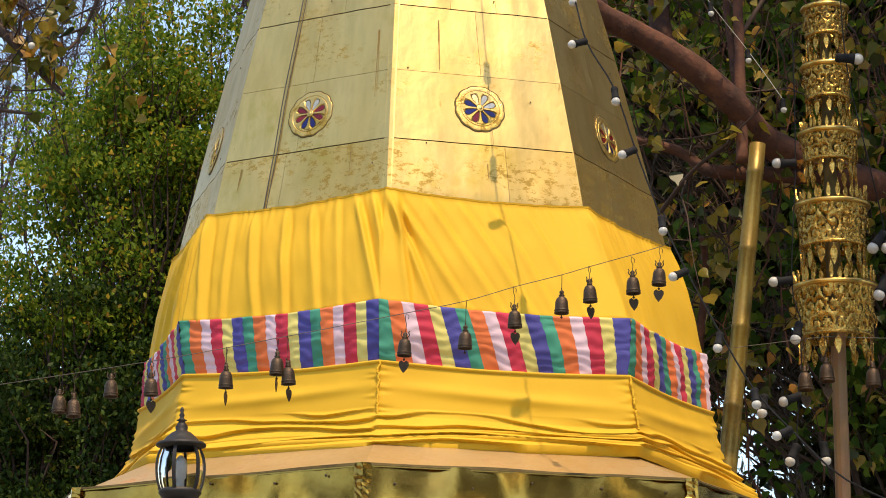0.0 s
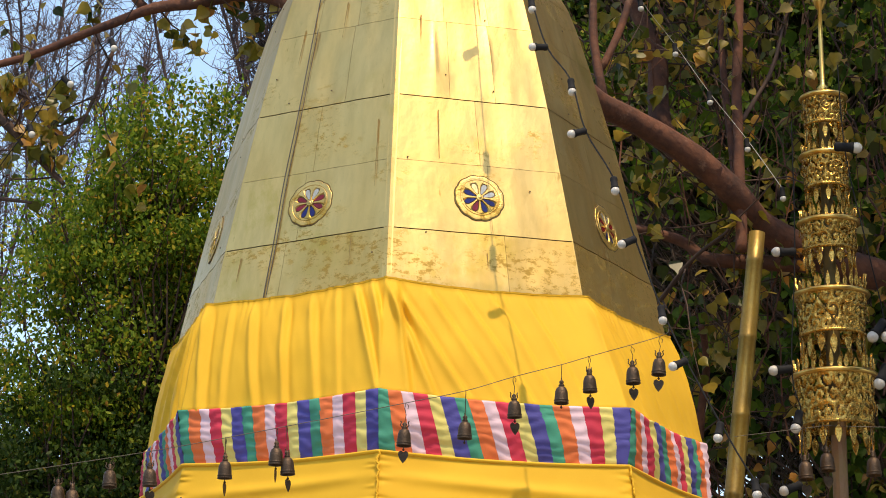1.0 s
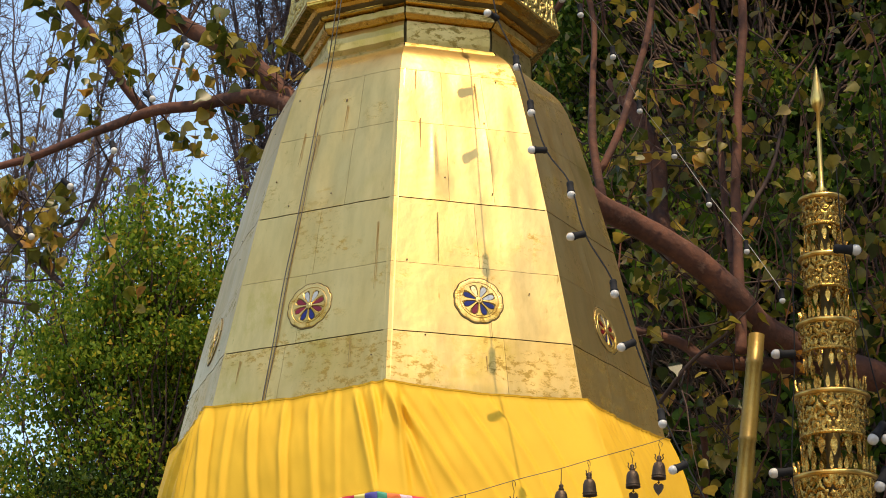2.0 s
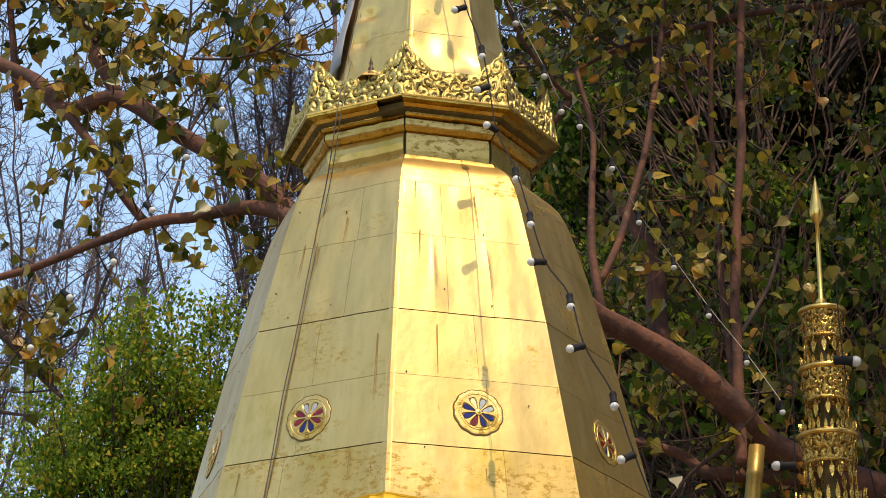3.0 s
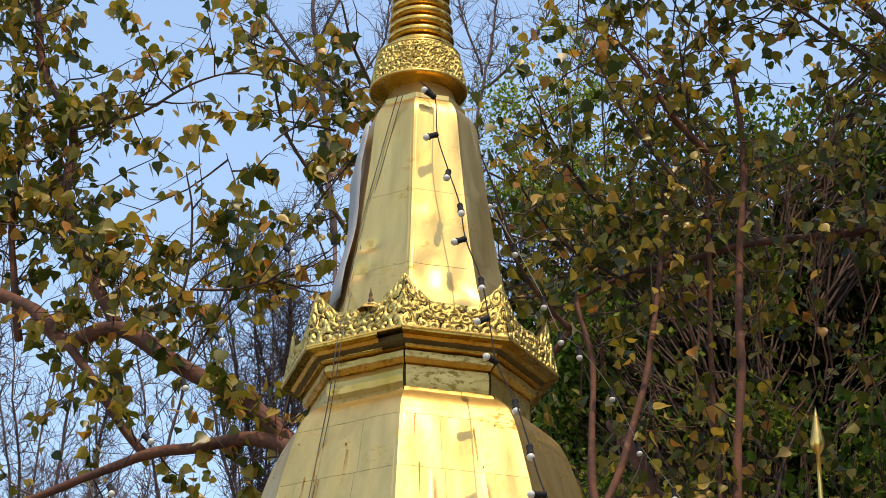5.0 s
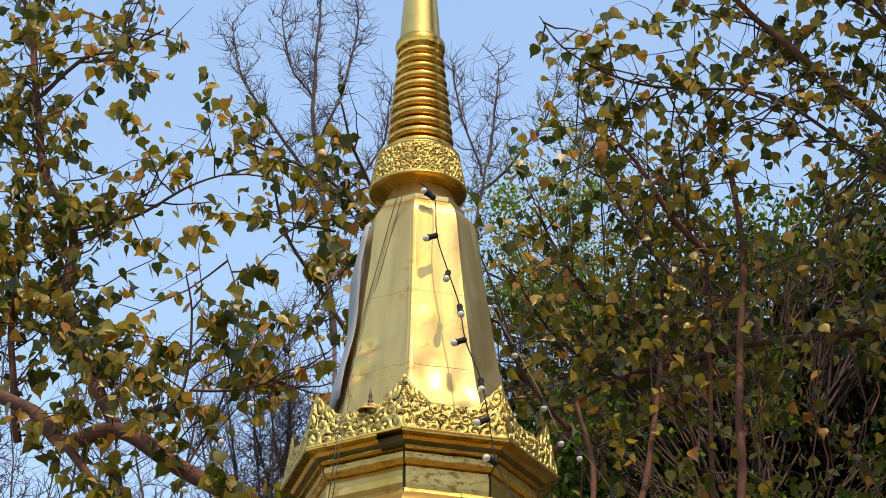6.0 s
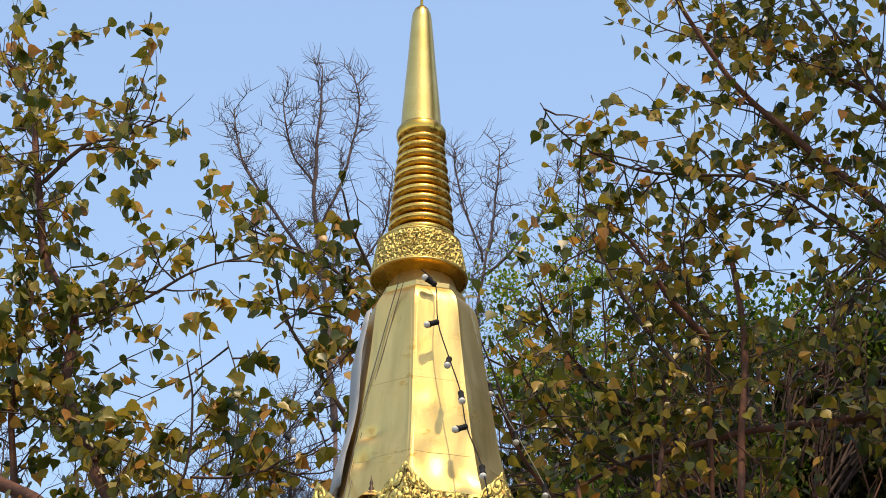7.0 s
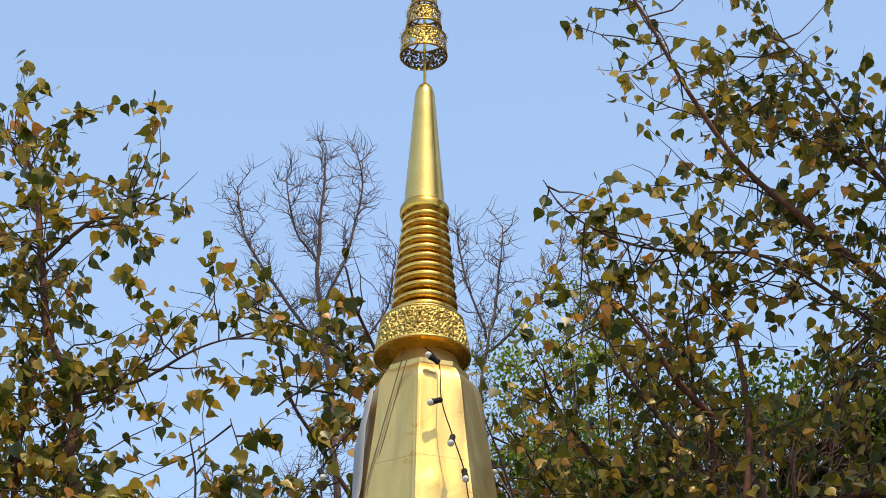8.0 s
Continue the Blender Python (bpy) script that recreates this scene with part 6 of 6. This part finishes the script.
festoon("festoon string hanging beside the umbrella pole", P1, [((1.655, 11.75, 4.95), (-1, -0.1, -0.05)), ((1.62, 11.75, 4.385), (-1, -0.2, -0.15)), ((1.65, 11.75, 4.18), (-0.3, -0.3, -1)), ((1.645, 11.75, 3.84), (-1, -0.2, -0.4)), ((1.62, 11.75, 3.61), (-0.4, -0.2, -0.9)), ((1.74, 11.75, 3.62), (0.1, -0.2, -1)), ((1.48, 11.75, 3.84), (-0.2, -0.2, -1))], 1.15)
P2 = [(1.90, 11.8, 5.9), (1.92, 11.8, 5.45), (2.0, 11.75, 4.95), (2.06, 11.75, 4.62), (2.10, 11.75, 4.2), (2.15, 11.75, 3.2)]
festoon("festoon string hanging behind the tiered umbrella", P2, [((1.86, 11.72, 5.46), (1, -0.1, -0.1)), ((2.05, 11.7, 4.60), (-0.6, -0.2, -0.8)), ((2.09, 11.72, 4.62), (-0.3, -0.2, -0.9)), ((2.06, 11.75, 4.4), (-0.4, -0.2, -0.9))], 1.3)
C = [(-0.204, 10.360, 7.372), (-0.241, 10.384, 7.239), (-0.302, 10.384, 6.981), (-0.361, 10.378, 6.724), (-0.417, 10.338, 6.374), (-0.436, 10.020, 6.046), (-0.456, 10.000, 5.857), (-0.478, 10.050, 5.720), (-0.510, 10.092, 5.559), (-0.541, 10.040, 5.339), (-0.588, 9.970, 5.009), (-0.635, 9.920, 4.718), (-0.668, 9.869, 4.452), (-0.696, 9.839, 4.259), (-0.707, 9.830, 4.177)]
bm = bmesh.new()
tube(bm, smooth_line(C, 4), 0.0026, 5)
tagged(part("earth_cable", bm, STEEL_WIRE), "thin grey cable running down the gold sheets", "cable")
bm = bmesh.new()
tube(bm, smooth_line([(x + 0.010 + 0.012 * (z - 4.2) / 3, y, z) for x, y, z in C], 4), 0.002, 5)
tagged(part("earth_cable", bm, STEEL_WIRE), "second thin grey cable beside the first on the gold sheets", "cable")

# ---- tiered umbrella on its pole ----
umbrella = thing("tiered_umbrella", "pierced gold ceremonial umbrella of five tiers on a pole", "ceremonial umbrella", at=(1.855, 12.0, 0))
bm = bmesh.new()
tube(bm, [(0.01, 0, 0), (0.006, 0, 2.5), (0.01, 0, 4.3)], 0.036, 12)
part("shaft", bm, POLE_WOOD, umbrella, "pinkish-gold painted shaft")
# Drum coloured dark to stand for the shading between the tiers.
bm = bmesh.new()
lathe(bm, [(0.034, 4.12), (0.034, 4.6), (0.030, 5.0), (0.028, 5.4), (0.026, 5.83), (0.02, 5.86)], sides=14)
part("inner_drum", bm, BODY_DARK, umbrella, smooth=True)
PEND = [(0, 0), (0.018, -0.02), (0.024, -0.045), (0.012, -0.078), (0, -0.10), (-0.012, -0.078), (-0.024, -0.045), (-0.018, -0.02)]
for k, (rim_z, low_z, r) in enumerate(((4.40, 4.159, 0.196), (4.80, 4.60, 0.172), (5.159, 5.02, 0.138), (5.496, 5.335, 0.116), (5.796, 5.655, 0.104))):
    bm = bmesh.new()

    def drum(u, v, inset=0.0):
        rr, t = r * (0.90 + 0.10 * v ** 2) - inset, 6.283185 * u
        return Vector((rr * math.cos(t), rr * math.sin(t), low_z + (rim_z - low_z) * v)), Vector((math.cos(t), math.sin(t), 0))
    filigree(bm, drum, 200, 30, (6.283 * r, rim_z - low_z), 0.070 if k < 2 else 0.056, 0.0028, k * 2.3, True, -0.62)
    tier = part("tier", bm, GOLD_AGED, umbrella, "pierced gold umbrella tier", True)
    bm = bmesh.new()
    g = random.Random(70 + k)
    for _ in range(16):
        t, z = g.uniform(0, 6.283), g.uniform(low_z + 0.03, rim_z - 0.03)
        out = Vector((math.cos(t), math.sin(t), 0))
        scroll(bm, out * (r * 0.95) + Vector((0, 0, z)), Vector((-math.sin(t), math.cos(t), 0)), Vector((0, 0, 1)), out, g.uniform(0.022, 0.036), g.uniform(0, 6.28), g.choice((-1, 1)), 0.0034)
    part("scrollwork", bm, GOLD_AGED, tier, smooth=True)["kind"] = "stuff"
    bm = bmesh.new()
    lathe(bm, [(r - 0.012, rim_z - 0.012), (r + 0.010, rim_z - 0.010), (r + 0.016, rim_z), (r + 0.010, rim_z + 0.010), (r - 0.012, rim_z + 0.012)], sides=40)
    part("rim", bm, GOLD_BRIGHT, tier, smooth=True)
    bm = bmesh.new()
    lathe(bm, [(r * 0.9 - 0.006, low_z - 0.006), (r * 0.9 + 0.006, low_z - 0.004), (r * 0.9 + 0.006, low_z + 0.008), (r * 0.9 - 0.004, low_z + 0.012)], sides=40)
    part("lower_rim", bm, GOLD_AGED, tier, smooth=True)
    n_p = 15 if k < 3 else 11
    sc = 1.0 if k < 2 else 0.75
    for up in (0, 1):
        for q in range(n_p * (2 if up else 1)):
            t = 6.28319 * (q + 0.5 * up) / (n_p * (2 if up else 1)) + g.uniform(-0.06, 0.06)
            rr = r * (0.86 if not up else 0.95)
            if k == 4 and up == 1:
                continue
            z = low_z - 0.006 if not up else rim_z + 0.008
            sgn = g.uniform(0.85, 1.1) if not up else -g.uniform(0.45, 0.95)
            bm = bmesh.new()
            o, s = Vector((math.cos(t), math.sin(t), 0)), Vector((-math.sin(t), math.cos(t), 0)) * (0.50 if up else 0.78)
            a = [bm.verts.new(o * (rr + 0.004 + 0.006 * (1 - abs(x) / 0.024)) + s * x * sc + Vector((0, 0, z + dz * sc * sgn + (-0.012 if not up else 0)))) for x, dz in PEND]
            b = [bm.verts.new(o * (rr - 0.001) + s * x * sc + Vector((0, 0, z + dz * sc * sgn + (-0.012 if not up else 0)))) for x, dz in PEND]
            bm.faces.new(a)
            bm.faces.new(b[::-1])
            for i in range(8):
                bm.faces.new((a[(i + 1) % 8], a[i], b[i], b[(i + 1) % 8]))
            if not up:
                tube(bm, [o * (rr + 0.002) + Vector((0, 0, low_z + 0.004)), o * (rr + 0.002) + Vector((0, 0, z - 0.014))], 0.002, 4)
            part("leaf_pendant" if not up else "cresting_leaf", bm, GOLD_AGED, tier)
bm = bmesh.new()
lathe(bm, [(0.02, 5.83), (0.030, 5.85), (0.014, 5.87), (0.012, 6.10), (0.010, 6.26), (0.020, 6.268), (0.034, 6.30), (0.037, 6.325), (0.028, 6.38), (0.012, 6.46), (0.002, 6.515)], sides=16, cap_b=True)
part("spear_finial", bm, GOLD_BRIGHT, umbrella, "gold lotus-bud finial", True)

# ---- gold-painted bamboo pole ----
bm = bmesh.new()
foot, tip = Vector((0.941, 12.3, 0.0)), Vector((1.5495, 12.3, 5.204))
pts, radii = [], []
for k in range(14):
    for dt, dr in ((0.0, 0.0), (0.012, 0.005), (0.02, 0.0)):
        t = min(1, k / 13.4 + dt / 5.2)
        pts.append(foot.lerp(tip, t))
        radii.append(0.062 - 0.022 * t + dr)
pts.append(tip)
radii.append(0.039)
tube(bm, pts, radii, 14)
tagged(part("bamboo_pole", bm, POLE_GOLD, smooth=True), "leaning gold-painted bamboo pole behind the stupa", "pole")

# ---- lantern on its post ----
lantern = thing("post_lantern", "black iron post lantern with curved ribs and clear glass", "lantern", at=(-0.895, 8.8, 0))
bm = bmesh.new()
lathe(bm, [(0.06, 0.0), (0.055, 0.12), (0.034, 0.16), (0.03, 2.6), (0.038, 2.70), (0.025, 2.76), (0.035, 2.82), (0.05, 2.86), (0.062, 2.90)], sides=16, cap_a=True)
part("post", bm, BLACK_IRON, lantern, smooth=True)
bm = bmesh.new()
lathe(bm, [(0.003, 3.232), (0.007, 3.222), (0.005, 3.212), (0.010, 3.204), (0.006, 3.196), (0.010, 3.19), (0.019, 3.186), (0.010, 3.181), (0.014, 3.176), (0.022, 3.162), (0.020, 3.150), (0.026, 3.146), (0.034, 3.142), (0.050, 3.128), (0.064, 3.112), (0.080, 3.108), (0.086, 3.102), (0.086, 3.096), (0.07, 3.094), (0.060, 3.09)], sides=24, cap_a=True)
part("cap", bm, BLACK_IRON, lantern, "domed black cap with a turned finial", True)
for k in range(6):
    t = k * math.pi / 3 + 0.35
    o, s = Vector((math.cos(t), math.sin(t), 0)), Vector((-math.sin(t), math.cos(t), 0))
    bm = bmesh.new()
    prof = smooth_line([(0.066, 0, 3.092), (0.080, 0, 3.06), (0.0845, 0, 3.02), (0.080, 0, 2.975), (0.066, 0, 2.935), (0.052, 0, 2.91)], 4)
    rings(bm, [[o * (p.x + dx) + s * ds + Vector((0, 0, p.z)) for dx, ds in ((-0.003, -0.006), (0.003, -0.006), (0.003, 0.006), (-0.003, 0.006))] for p in prof], True, True, True)
    part("rib", bm, BLACK_IRON, lantern)
bm = bmesh.new()
lathe(bm, [(0.062, 3.090), (0.074, 3.05), (0.078, 3.01), (0.072, 2.965), (0.056, 2.925), (0.050, 2.91)], sides=24)
gl = part("glass", bm, GLASS, lantern, "clear lantern glass", True)
gl.visible_shadow = False
bm = bmesh.new()
lathe(bm, [(0.062, 2.948), (0.072, 2.944), (0.074, 2.934), (0.060, 2.915), (0.045, 2.90)], sides=24)
part("collar", bm, BLACK_IRON, lantern, smooth=True)
bm = bmesh.new()
lathe(bm, [(0.016, 2.90), (0.016, 2.98), (0.022, 2.985), (0.026, 3.02), (0.022, 3.05), (0.008, 3.066)], sides=14, cap_b=True)
part("lamp_bulb", bm, BULB_WHITE, lantern, "white lamp inside the glass", True)

# ---- nearest leaves of the bodhi tree, one by one ----
leaf_me = bpy.data.meshes.new("leaf")
leaf_me.from_pydata(HEART[0], [], HEART[1])
leaf_me.materials.append(LEAF_BODHI)
leaf_me.polygons.foreach_set("use_smooth", [True] * len(leaf_me.polygons))
r6 = random.Random(77)
for i in near:
    ob = new("leaf", leaf_me)
    ob.parent = bodhi
    ob.matrix_basis = Matrix.Translation(spots[i]) @ Vector(ways[i]).to_track_quat("Y", "Z").to_matrix().to_4x4() @ pose(0, 0, 0, 0, r6.uniform(0, 360), 0) @ Matrix.Scale(sizes[i], 4)
